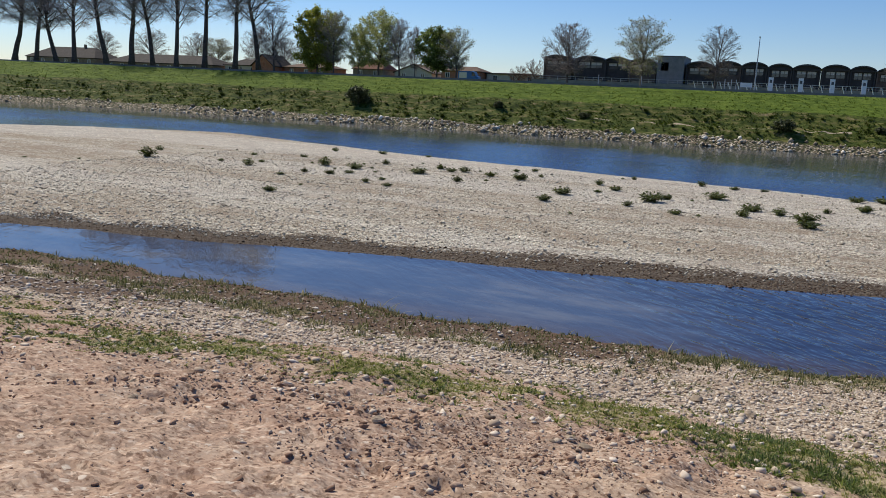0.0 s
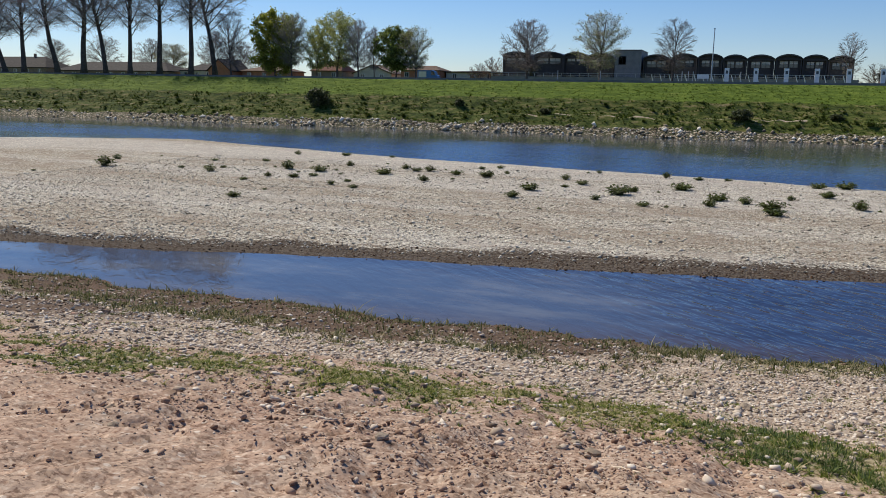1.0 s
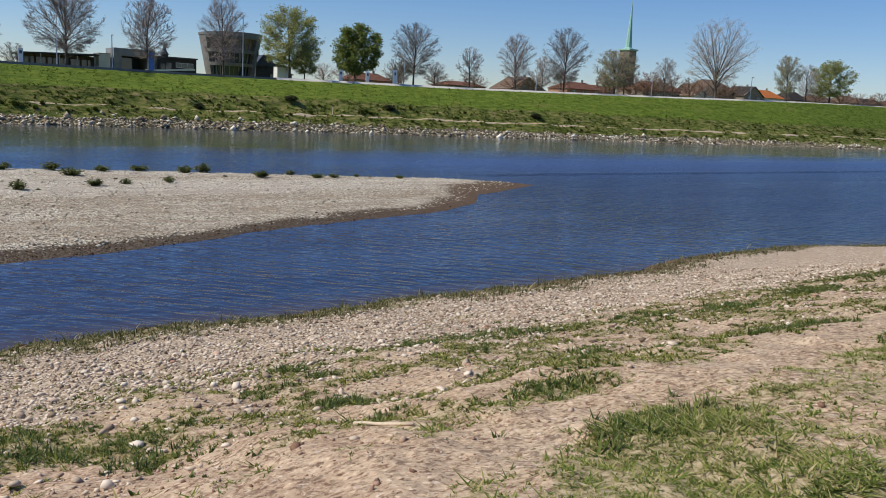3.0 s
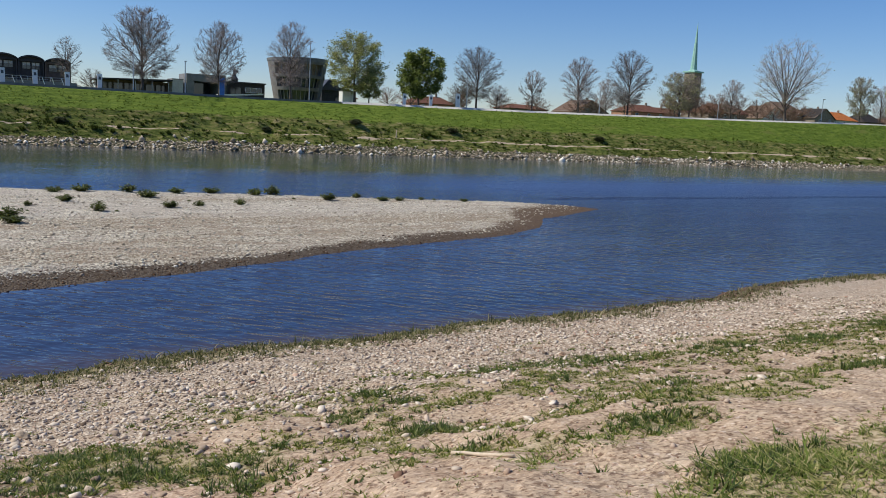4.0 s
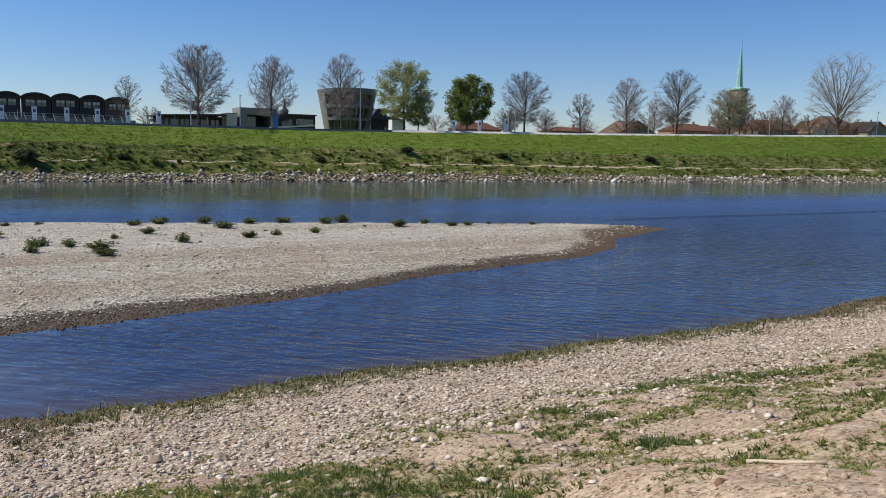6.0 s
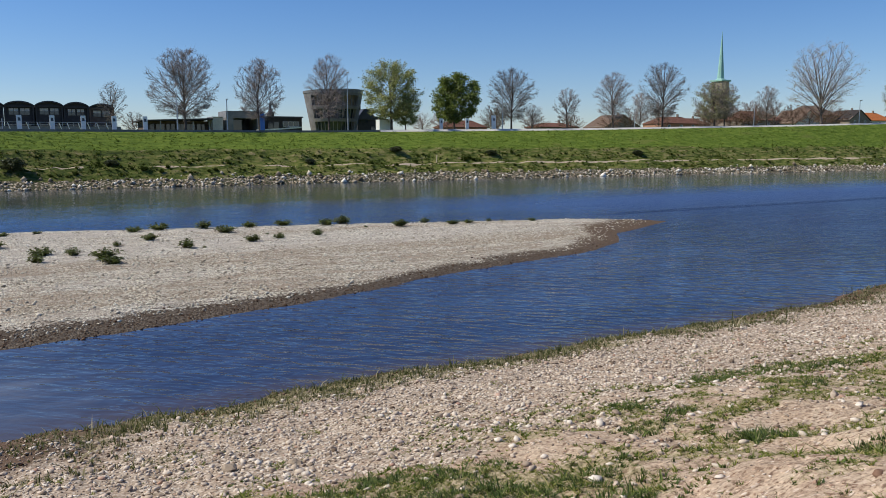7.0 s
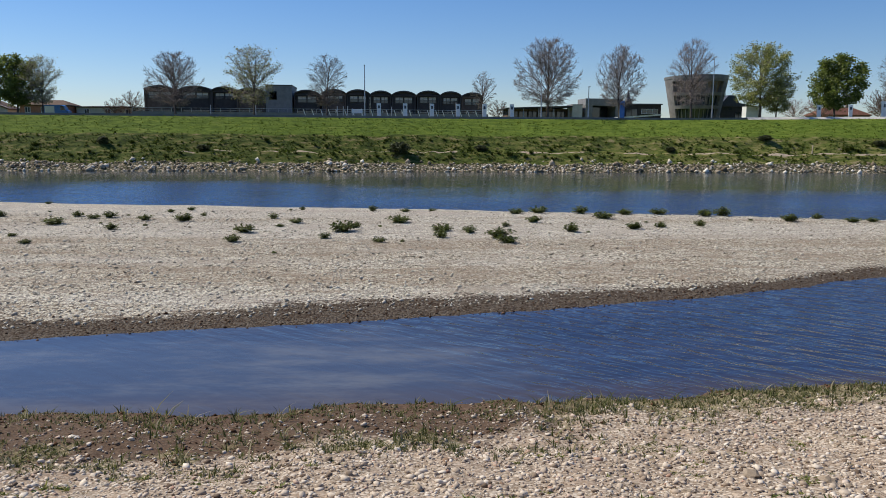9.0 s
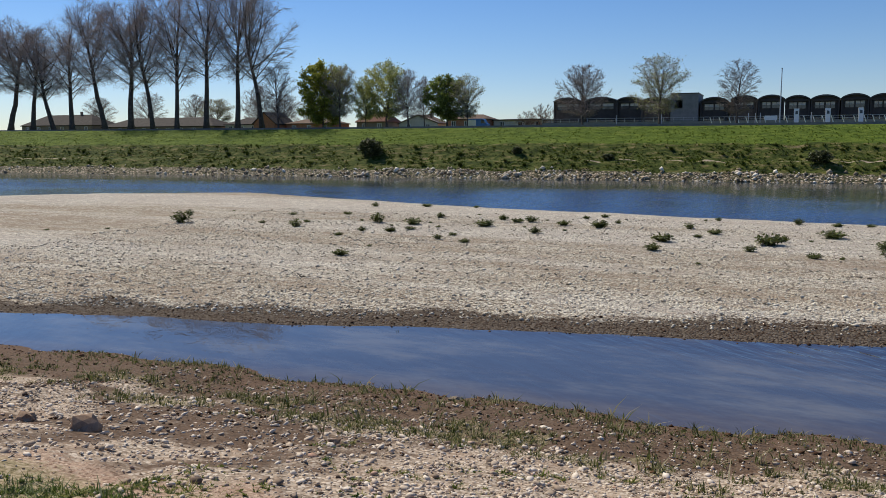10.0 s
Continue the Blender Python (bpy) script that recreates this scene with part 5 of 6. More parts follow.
# church
church = thing("church_tower", "brown brick church tower with a slender green copper spire", "church tower", "", (349.6, 330, 14.0), 6)
part("wall", Shape().box(-3.3, -3.3, 0, 3.3, 3.3, 27.2), M_BRICKBROWN, church)
part("cornice", Shape().box(-4.0, -4.0, 27.2, 4.0, 4.0, 28.0), M_COPPER, church)
part("spire", Shape().tube([(0, 0, 28.0), (0, 0, 28.9), (0, 0, 47.0), (0, 0, 54.5)], [3.4, 1.9, 0.55, 0.05], 8), M_COPPER, church)
for i in (-1, 1):
    part("belfry_louvre", Shape().box(i * 1.3 - 0.7, -3.36, 19.0, i * 1.3 + 0.7, -3.2, 24.5), M_DARKCLAD, church)
    part("belfry_louvre", Shape().box(-3.36, i * 1.3 - 0.7, 19.0, -3.2, i * 1.3 + 0.7, 24.5), M_DARKCLAD, church)

# banners, signs and lamp posts along the road


def banner(x, h=2.75, w=0.72):
    ob = thing("banner_sign", "narrow white pylon sign beside the dike road", "sign", "white pylon signs", (x, 153.9, float(crest(x))))
    s = Shape()
    v = [(-w / 2, -0.1, 0), (w / 2, -0.1, 0), (w / 2, 0.1, 0), (-w / 2, 0.1, 0), (-w * 0.62, -0.1, h), (w * 0.5, -0.1, h), (w * 0.5, 0.1, h), (-w * 0.62, 0.1, h)]
    s.add(v, [(0, 1, 5, 4), (1, 2, 6, 5), (2, 3, 7, 6), (3, 0, 4, 7), (4, 5, 6, 7)])
    part("board", s, M_WHITE, ob)
    part("emblem", Shape().add([(-0.22, -0.11, h * 0.66), (0.2, -0.11, h * 0.66), (0.16, -0.11, h * 0.84), (-0.2, -0.11, h * 0.86)], [(0, 1, 2, 3)]), M_MARK, ob)
    return ob


for x in (-4.8, 0.0, 4.9, 9.7, 14.6, 19.7, 78.9, 85.2):
    banner(x)
banner(91.9, 3.4, 1.0)
blue = thing("blue_banner", "tall blue banner beside the portal building", "banner", "", (42.1, 160.5, 8.7))
part("cloth", Shape().prism([(0, 0.5), (0.9, 0.5), (0.9, 3.9), (0, 3.6)], 0, 0.05), M_BLUE, blue)
part("pole", Shape().tube([(-0.06, 0, 0), (-0.06, 0, 4.1)], [0.05, 0.04], 6), M_STEEL, blue)
board = thing("sign_board", "low white sign board on posts beside the road", "sign", "", (-9.8, 154, 8.65))
part("board", Shape().box(0, 0, 0.85, 2.0, 0.08, 1.6), M_WHITE, board)
for xq in (0.15, 1.75):
    part("post", Shape().box(xq, 0.08, 0, xq + 0.1, 0.16, 1.7), M_STEEL, board)


def lamp_post(x, h):
    ob = thing("street_lamp", "slim galvanised street lamp post beside the dike road", "street lamp", "street lamps", (x, 154.0, float(crest(x))))
    part("pole", Shape().tube([(0, 0, 0), (0, 0, 1.2), (0, 0, h)], [0.14, 0.11, 0.07], 8), M_STEEL, ob)
    hd = part("lamp_head", Shape().box(-0.12, -0.7, h - 0.02, 0.12, 0.12, h + 0.1), M_STEEL, ob)
    part("lens", Shape().box(-0.09, -0.65, h - 0.05, 0.09, -0.2, h - 0.025), M_WHITE, hd)


for x, h in ((-7.4, 9.4), (57.9, 11.6), (94.2, 9.0), (132.0, 7.0), (173.2, 6.0), (217.0, 7.0), (25.2, 6.5), (34.1, 6.0)):
    lamp_post(x, h)
for x in (-12.4, -11.3, -10.5, -27.0, -35.0, -2.5):
    pp = thing("post", "short grey post beside the dike road", "post", "roadside posts", (x, 154.2, 8.65))
    part("shaft", Shape().tube([(0, 0, 0), (0, 0, 2.1)], [0.07, 0.07], 6), M_STEEL, pp)
van = thing("van", "blue and white delivery van parked behind the dike", "van", "", (-72.6, 176, 8.75))
part("body", Shape().prism([(0, 0.45), (4.9, 0.45), (4.9, 1.25), (4.4, 1.4), (3.9, 2.3), (3.5, 2.45), (0, 2.45)], 0, 1.9), M_BLUE, van)
part("side_panel", Shape().box(0.3, -0.02, 0.9, 2.2, -0.005, 2.2), M_WHITE, van)
part("windscreen", Shape().prism([(4.42, 1.42), (3.95, 2.25), (3.4, 2.25), (3.4, 1.42)], -0.015, 1.915), M_GLASS, van)
for xq in (0.9, 3.9):
    for yq in (0.0, 1.7):
        wl = part("wheel", Shape().tube([(xq, yq, 0.35), (xq, yq + 0.22, 0.35)], [0.35, 0.35], 14), M_TYRE, van)
stake = thing("marker_stake", "weathered pale stake on the dike slope", "stake", "", (68.7, 137.0, 2.9))
part("shaft", Shape().tube([(0, 0, -0.4), (0.1, 0, 1.5)], [0.12, 0.09], 6), M_WOOD, stake)

# ---- plants on the gravel bar ----


def plant_meshes(seed, n_stems, spread_r, height):
    """A low leafy plant: stems that fan out from the root, with pointed leaves all along them."""
    rng = random.Random(seed)
    stems, leaves = Shape(), Shape()
    for i in range(n_stems):
        az, r = rng.uniform(0, 2 * math.pi), spread_r * math.sqrt(rng.random())
        root = Vector((rng.gauss(0, 0.12), rng.gauss(0, 0.12), -0.05))
        top = Vector((math.cos(az) * r, math.sin(az) * r, height * rng.uniform(0.55, 1.0) * (1.1 - 0.5 * r / spread_r)))
        mid = root.lerp(top, 0.5) + Vector((0, 0, 0.06))
        stems.tube([root, mid, top], [0.014, 0.010, 0.005], 3, False)
        for k in range(9):
            f = 0.25 + 0.75 * k / 8
            c = root.lerp(mid, f * 2) if f < 0.5 else mid.lerp(top, f * 2 - 1)
            d = Vector((rng.gauss(0, 1), rng.gauss(0, 1), rng.gauss(0.35, 0.45))).normalized()
            side = d.cross(Vector((rng.gauss(0, 0.3), rng.gauss(0, 0.3), 1))).normalized()
            ln, wd = rng.uniform(0.14, 0.28), rng.uniform(0.035, 0.06)
            bend = Vector((0, 0, -0.25 * ln))
            leaves.add([c, c + d * ln * 0.5 + side * wd, c + d * ln + bend, c + d * ln * 0.5 - side * wd], [(0, 1, 2), (0, 2, 3)])
    return stems.mesh("plant_stems", M_STEM), leaves.mesh("plant_leaves", M_PLANT)


PLANTS = [plant_meshes(31, 34, 0.55, 0.72), plant_meshes(32, 28, 0.46, 0.8), plant_meshes(33, 40, 0.6, 0.7), plant_meshes(34, 12, 0.34, 0.45)]
WEST_PLANTS = [  # x, y, size
    (-49.2, 40.7, 0.36), (-48.4, 53.1, 0.64), (-47.5, 57.4, 0.3), (-46.0, 42.5, 0.36), (-44.7, 47.7, 1.1), (-40.8, 55.7, 0.43), (-39.4, 49.7, 0.39), (-39.0, 65.8, 0.57), (-37.2, 57.7, 0.43), (-36.8, 51.3, 0.39), (-35.9, 48.4, 0.74),
    (-34.8, 67.3, 0.57), (-33.7, 53.5, 0.32), (-32.1, 52.7, 0.85), (-30.8, 68.7, 0.39), (-30.6, 44.7, 0.41), (-30.5, 47.4, 0.42), (-30.5, 55.9, 0.32), (-30.2, 51.0, 0.3), (-29.5, 57.7, 0.57), (-29.2, 52.2, 0.75), (-28.7, 47.7, 0.52),
    (-28.5, 53.5, 0.31), (-28.1, 49.4, 0.43), (-27.6, 60.6, 0.3), (-26.9, 51.1, 0.37), (-26.4, 40.7, 0.3), (-26.2, 37.3, 0.57), (-24.7, 57.7, 0.64), (-24.5, 53.1, 0.82)]
MIDDLE_PLANTS = [  # x, y, size
    (-24.4, 47.2, 0.4), (-24.4, 45.0, 0.45), (-23.2, 56.2, 0.54), (-22.5, 44.3, 0.44), (-22.5, 57.0, 0.78), (-21.8, 53.2, 0.3), (-21.7, 58.4, 0.32), (-20.3, 50.3, 0.62), (-19.9, 55.7, 0.6), (-19.4, 60.2, 0.4), (-18.9, 52.1, 0.35),
    (-18.4, 61.9, 0.41), (-17.3, 54.7, 0.8), (-16.7, 57.9, 0.38), (-12.6, 48.6, 0.76), (-12.5, 44.4, 0.58), (-11.9, 55.8, 0.57), (-11.4, 61.6, 0.31), (-11.0, 51.5, 0.39), (-10.6, 61.9, 0.39), (-10.2, 53.1, 0.54), (-10.0, 40.7, 0.3),
    (-8.0, 45.8, 0.52), (-7.2, 48.7, 0.91), (-6.6, 50.5, 0.56), (-5.6, 60.9, 0.59), (-5.2, 44.1, 0.43), (-5.1, 51.1, 0.31), (-4.0, 44.3, 0.32), (-3.9, 53.5, 0.9)]
EAST_PLANTS = [  # x, y, size
    (-3.3, 60.3, 0.5), (-1.9, 46.1, 0.66), (-1.6, 49.2, 0.76), (-1.3, 61.3, 0.43), (-0.1, 48.5, 0.68), (1.2, 46.1, 0.89), (1.3, 43.9, 0.75), (2.4, 51.2, 0.41), (4.4, 59.2, 0.68), (4.5, 53.3, 0.68), (5.7, 48.3, 0.74),
    (6.1, 59.7, 0.84), (6.6, 48.0, 0.3), (9.1, 59.4, 0.93), (9.6, 55.6, 0.88), (9.8, 49.8, 0.67), (11.7, 50.6, 0.63), (11.7, 53.2, 0.3), (12.2, 59.2, 0.73), (14.4, 51.2, 0.66), (14.7, 59.5, 0.83), (17.3, 57.3, 0.82),
    (18.7, 57.9, 1), (19.0, 54.2, 0.36), (21.3, 53.5, 0.8), (24.7, 56.2, 0.63), (25.5, 53.4, 0.67), (26.7, 53.1, 0.53), (29.1, 54.2, 0.39), (30.4, 54.5, 0.32), (31.9, 52.6, 0.47)]
BAR_PLANTS = WEST_PLANTS + MIDDLE_PLANTS + EAST_PLANTS
first = {}
for i, (x, y, s) in enumerate(BAR_PLANTS):
    k = 3 if s < 0.38 else i % 3
    z = float(bar_height(np.array([x]), np.array([y]))[0])
    m = pose(x, y, z - 0.02, 0, 0, RND.uniform(0, 360)) @ Matrix.Diagonal((s * 1.4, s * 1.4, s * RND.uniform(0.8, 1.1), 1))
    if k in first:
        copy_thing(first[k], Matrix.Identity(4)).matrix_basis = m
        continue
    first[k] = thing("plant", "dark green leafy plant growing in the pale gravel" if k < 3 else "small sparse plant growing in the pale gravel", "plant", "plants on the gravel bar")
    part("stem", PLANTS[k][0], None, first[k])
    part("foliage", PLANTS[k][1], None, first[k])
    first[k].matrix_basis = m

# ---- stones ----
phi = (1 + 5 ** 0.5) / 2
ICO_V = np.array([(-1, phi, 0), (1, phi, 0), (-1, -phi, 0), (1, -phi, 0), (0, -1, phi), (0, 1, phi), (0, -1, -phi), (0, 1, -phi), (phi, 0, -1), (phi, 0, 1), (-phi, 0, -1), (-phi, 0, 1)]) / math.hypot(1, phi)
ICO_F = np.array([(0, 11, 5), (0, 5, 1), (0, 1, 7), (0, 7, 10), (0, 10, 11), (1, 5, 9), (5, 11, 4), (11, 10, 2), (10, 7, 6), (7, 1, 8), (3, 9, 4), (3, 4, 2), (3, 2, 6), (3, 6, 8), (3, 8, 9), (4, 9, 5), (2, 4, 11), (6, 2, 10), (8, 6, 7), (9, 8, 1)])


OCT_V = np.array([(1, 0, 0), (-1, 0, 0), (0, 1, 0), (0, -1, 0), (0, 0, 1), (0, 0, -1)], float)
OCT_F = np.array([(0, 2, 4), (2, 1, 4), (1, 3, 4), (3, 0, 4), (2, 0, 5), (1, 2, 5), (3, 1, 5), (0, 3, 5)])


def pile(name, x, y, z, size, rng, material, flat=0.6, bury=0.25, smooth=True, plain=False):
    """Many loose stones as one mesh; size is the half length of each; plain ones have eight faces."""
    k = len(x)
    base_v, base_f = (OCT_V, OCT_F) if plain else (ICO_V, ICO_F)
    n = len(base_v)
    a = rng.uniform(0, 2 * np.pi, k)
    sc = np.stack([size, size * rng.uniform(0.55, 0.95, k), size * flat * rng.uniform(0.6, 1.2, k)], -1)
    v = base_v[None] * (1 + rng.uniform(-0.42, 0.34, (k, n, 1))) * sc[:, None]
    tilt = rng.normal(0, 0.25, k)
    vz = v[..., 2] + v[..., 0] * tilt[:, None]
    vx = v[..., 0] * np.cos(a)[:, None] - v[..., 1] * np.sin(a)[:, None]
    vy = v[..., 0] * np.sin(a)[:, None] + v[..., 1] * np.cos(a)[:, None]
    v = np.stack([vx + x[:, None], vy + y[:, None], vz + (z + sc[:, 2] * (1 - 2 * bury))[:, None]], -1)
    f = base_f[None] + (np.arange(k) * n)[:, None, None]
    return bulk(name, v.reshape(-1, 3), f.reshape(-1, 3), material, smooth)


nrng = np.random.default_rng(7)


def sow(count, x0, x1, y0, y1, chance_of, power=1.0):
    """Random places in a rectangle, kept by a share from 0 to 1."""
    x, y = nrng.uniform(x0, x1, count), y0 + (y1 - y0) * nrng.uniform(0, 1, count) ** power
    keep = nrng.uniform(0, 1, count) < chance_of(x, y)
    return x[keep], y[keep]


def on_gravel(x, y):
    g, m, t, v = near_cover(x, y)
    return np.clip(g * (1 - 0.7 * m) * (0.4 + 0.6 * fbm(x, y, 0.7, 91)), 0, 1) * (shore(x) - y > 0.4)


x, y = sow(135000, -20, 25, 6, 20.5, on_gravel)
size = np.clip(nrng.lognormal(-3.72, 0.46, len(x)), 0.012, 0.08)
small = size < 0.028
tagged(new("fine_gravel", pile("fine_gravel", x[small], y[small], near_height(x[small], y[small]), size[small], nrng, M_PEBBLE, 0.6, 0.2, False, True)), "small pale pebbles between the river gravel", "gravel", kind="stuff")
x, y, size = x[~small], y[~small], size[~small]
tagged(new("gravel", pile("gravel", x, y, near_height(x, y), size, nrng, M_PEBBLE, 0.48, 0.25, False)), "loose pale river gravel on the near bank", "gravel", kind="stuff")


def on_sand(x, y):
    g, m, t, v = near_cover(x, y)
    return (1 - g) * (1 - t) * (0.12 + 0.88 * ease(0.45, 0.66, fbm(x, y, 0.9, 92))) * (0.25 + 0.75 * ease(3, 6, y)) * (0.12 * ease(9, 2, x) + 0.88 * ease(1.5, -2.5, x)) * (shore(x) - y > 5)


x, y = sow(150000, -9.5, 6, 1.5, 9.8, on_sand)
size = np.clip(nrng.lognormal(-4.7, 0.55, len(x)), 0.005, 0.045)
big = size > 0.020
tagged(new("earth_lumps", pile("earth_lumps", x[big], y[big], near_height(x[big], y[big]), size[big], nrng, M_CLOD, 0.6, 0.3, False)), "larger reddish lumps of dry earth on the bare sand", "earth", kind="stuff")
x, y, size = x[~big], y[~big], size[~big]
tagged(new("earth_clods", pile("earth_clods", x, y, near_height(x, y), size, nrng, M_CLOD, 0.6, 0.33, False, True)), "reddish clods and chips of dry earth on the bare sand", "earth", kind="stuff")


def on_mud(x, y):
    return near_cover(x, y)[1] * (shore(x) - y > -0.3) * 0.6


x, y = sow(42000, -32, 38, 12, 24, on_mud)
size = np.clip(nrng.lognormal(-3.7, 0.5, len(x)), 0.012, 0.09)
tagged(new("damp_gravel", pile("damp_gravel", x, y, near_height(x, y), size, nrng, M_WETPEB, 0.5, 0.3, False, True)), "damp brown gravel and mud lumps at the water's edge", "gravel", kind="stuff")


def on_bar(x, y):
    dn, df = y - bar_near(x), bar_far(x) - y
    return ((dn > 1.0) & (df > 0.2)) * (0.35 + 0.65 * fbm(x, y, 0.3, 93))


x, y = sow(70000, -45, 41, 24, 62, on_bar, 1.8)
size = np.clip(nrng.lognormal(-3.0, 0.4, len(x)), 0.028, 0.14)
tagged(new("bar_stones", pile("bar_stones", x, y, bar_height(x, y), size, nrng, M_BARSTONE, 0.5, 0.35, False, True)), "pale cobbles lying on the gravel bar", "gravel", kind="stuff")


def on_bar_edge(x, y):
    dn = y - bar_near(x)
    return (dn > -0.25) * (1 - ease(0.2, (0.9 + 3.4 * fbm(x, x * 0, 0.16, 71)) * (1 + 0.4 * ease(0, -8, x)), dn)) * 0.8 * (1 - 0.75 * ease(18, 32, x))


x, y = sow(40000, -40, 41, 22, 50, on_bar_edge)
size = np.clip(nrng.lognormal(-3.35, 0.35, len(x)), 0.02, 0.09)
tagged(new("wet_bar_stones", pile("wet_bar_stones", x, y, bar_height(x, y), size, nrng, M_WETPEB, 0.6, 0.25, False, True)), "dark wet cobbles along the edge of the gravel bar", "gravel", kind="stuff")


def on_foot(x, y):
    w = y - far_shore(x)
    n = fbm(x, y, 0.12, 94)
    return ((w > -0.4) & (w < 5.5)) * (1 - ease(1.8, 4.6, w + (n - 0.5) * 3)) * (0.45 + 0.55 * ease(0.35, 0.55, n)) * (1 - 0.75 * ease(-85, -130, x))


x, y = sow(26000, -190, 230, 117, 136, on_foot)
size = np.clip(nrng.lognormal(-1.45, 0.45, len(x)), 0.10, 0.7)
tagged(new("riprap", pile("riprap", x, y, far_height(x, y), size, nrng, M_RIPRAP, 0.7, 0.3, False, True)), "grey rubble stones along the foot of the dike", "rubble", kind="stuff")


def single_stone(x, y, r, flat, material, label, group="stones on the bank", seed=1, surface=near_height):
    rng = random.Random(seed)
    bm = bmesh.new()
    bmesh.ops.create_icosphere(bm, subdivisions=2, radius=1.0)
    off = Vector((rng.uniform(0, 50), rng.uniform(0, 50), rng.uniform(0, 50)))
    for v in bm.verts:
        k = 1 + 0.50 * noise.noise(v.co * 1.1 + off) + 0.42 * noise.noise(v.co * 2.3 + off)
        v.co = Vector((v.co.x * r * k, v.co.y * r * k * 0.72, v.co.z * r * k * flat))
    me = bpy.data.meshes.new("stone")
    bm.to_mesh(me)
    bm.free()
    me.materials.append(material)
    ob = new("stone", me)
    z = float(surface(np.array([x]), np.array([y]))[0])
    ob.matrix_basis = pose(x, y, z + r * flat * 0.35, 0, 0, rng.uniform(0, 360))
    return tagged(ob, label, "stone", group)


PALE, DUSK = "smooth pale river stone lying on the bank", "dark angular stone lying on the gravel bank"
for i, (x, y, r, flat, dk) in enumerate([
        (-4.4, 4.6, 0.045, 0.5, 0), (-4.7, 5.6, 0.075, 0.35, 1), (-3.8, 5.95, 0.04, 0.6, 1), (-3.65, 6.05, 0.05, 0.5, 0), (-2.9, 7.1, 0.07, 0.6, 0), (-1.5, 7.5, 0.065, 0.5, 0), (-1.3, 7.3, 0.08, 0.6, 0),
        (-1.1, 7.3, 0.05, 0.5, 1), (-4.1, 4.3, 0.05, 0.6, 0), (-2.5, 5.2, 0.055, 0.6, 0), (-15.6, 11.6, 0.25, 0.75, 1), (-16.75, 11.6, 0.16, 0.7, 1), (-12.5, 13.1, 0.10, 0.6, 1), (13.0, 19.3, 0.13, 0.6, 0),
        (-0.7, 12.5, 0.13, 0.5, 0), (9.5, 12.6, 0.10, 0.4, 1), (13.8, 13.8, 0.09, 0.6, 1), (-13.0, 19.0, 0.14, 0.4, 0), (0.1, 12.2, 0.10, 0.5, 0), (-9.6, 14.6, 0.09, 0.5, 0), (5.5, 19.5, 0.12, 0.4, 0), (-2.4, 5.7, 0.05, 0.7, 1)]):
    single_stone(x, y, r, flat, M_DARKSTONE if dk else M_STONE, DUSK if dk else PALE, seed=100 + i)
x, y = sow(2400, -15, 18, 8.0, 18, on_gravel)
for i in range(min(120, len(x))):
    dk = i % 5 == 0
    single_stone(float(x[i]), float(y[i]), float(np.clip(nrng.lognormal(-2.95, 0.3), 0.035, 0.10)), 0.45, M_DARKSTONE if dk else M_STONE, DUSK if dk else PALE, seed=300 + i)

# ---- grass and weeds ----


def blades(name, x, y, z, height, rng, material, per=7, width=0.010, fan=0.55, short=False):
    """Tufts of thin bent blades as one mesh; short ones are plain points."""
    k = len(x)
    n = k * per
    bx, by, bz, bh = (np.repeat(q, per) for q in (x, y, z, height))
    a = rng.uniform(0, 2 * np.pi, n)
    r = np.repeat(height, per) * 0.35
    bx, by = bx + rng.normal(0, 1, n) * r * 0.6, by + rng.normal(0, 1, n) * r * 0.6
    h = bh * rng.uniform(0.5, 1.1, n)
    out = h * np.abs(rng.normal(0, fan, n))
    dx, dy = np.cos(a), np.sin(a)
    w = width * rng.uniform(0.6, 1.4, n) * (0.6 + bh * 3)
    if short:
        v = np.empty((n, 3, 3))
        for i, (f, g, s) in enumerate(((0, 0, 1), (0, 0, -1), (0.95, 1, 0))):
            v[:, i, 0], v[:, i, 1], v[:, i, 2] = bx + dx * out * g - dy * w * s, by + dy * out * g + dx * w * s, bz - 0.01 + h * f
        return bulk(name, v.reshape(-1, 3), np.arange(n * 3).reshape(-1, 3), material)
    v = np.empty((n, 5, 3))
    for i, (f, g, s) in enumerate(((0, 0, 1), (0, 0, -1), (0.6, 0.35, -0.75), (0.6, 0.35, 0.75), (0.95, 1, 0))):
        v[:, i, 0] = bx + dx * out * g - dy * w * s
        v[:, i, 1] = by + dy * out * g + dx * w * s
        v[:, i, 2] = bz - 0.01 + h * f
    base = (np.arange(n) * 5)[:, None]
    f3 = np.concatenate([base + np.array([[0, 1, 2]]), base + np.array([[0, 2, 3]]), base + np.array([[3, 2, 4]])])
    return bulk(name, v.reshape(-1, 3), f3, material)


x, y = sow(230000, -13, 24, 0.5, 19, lambda x, y: np.clip(near_cover(x, y)[2] ** 1.3, 0, 1) * ((x < 1.2) | (y > 5.0)))
hgt = np.clip(nrng.lognormal(-3.8, 0.45, len(x)), 0.010, 0.08) * (0.5 + 1.0 * fbm(x, y, 2.6, 62))
tagged(new("grass", blades("grass", x, y, near_height(x, y), hgt, nrng, M_GRASS, 18, 0.013, 1.9, True)), "thin green grass and weeds in patches on the sand", "grass", kind="stuff")


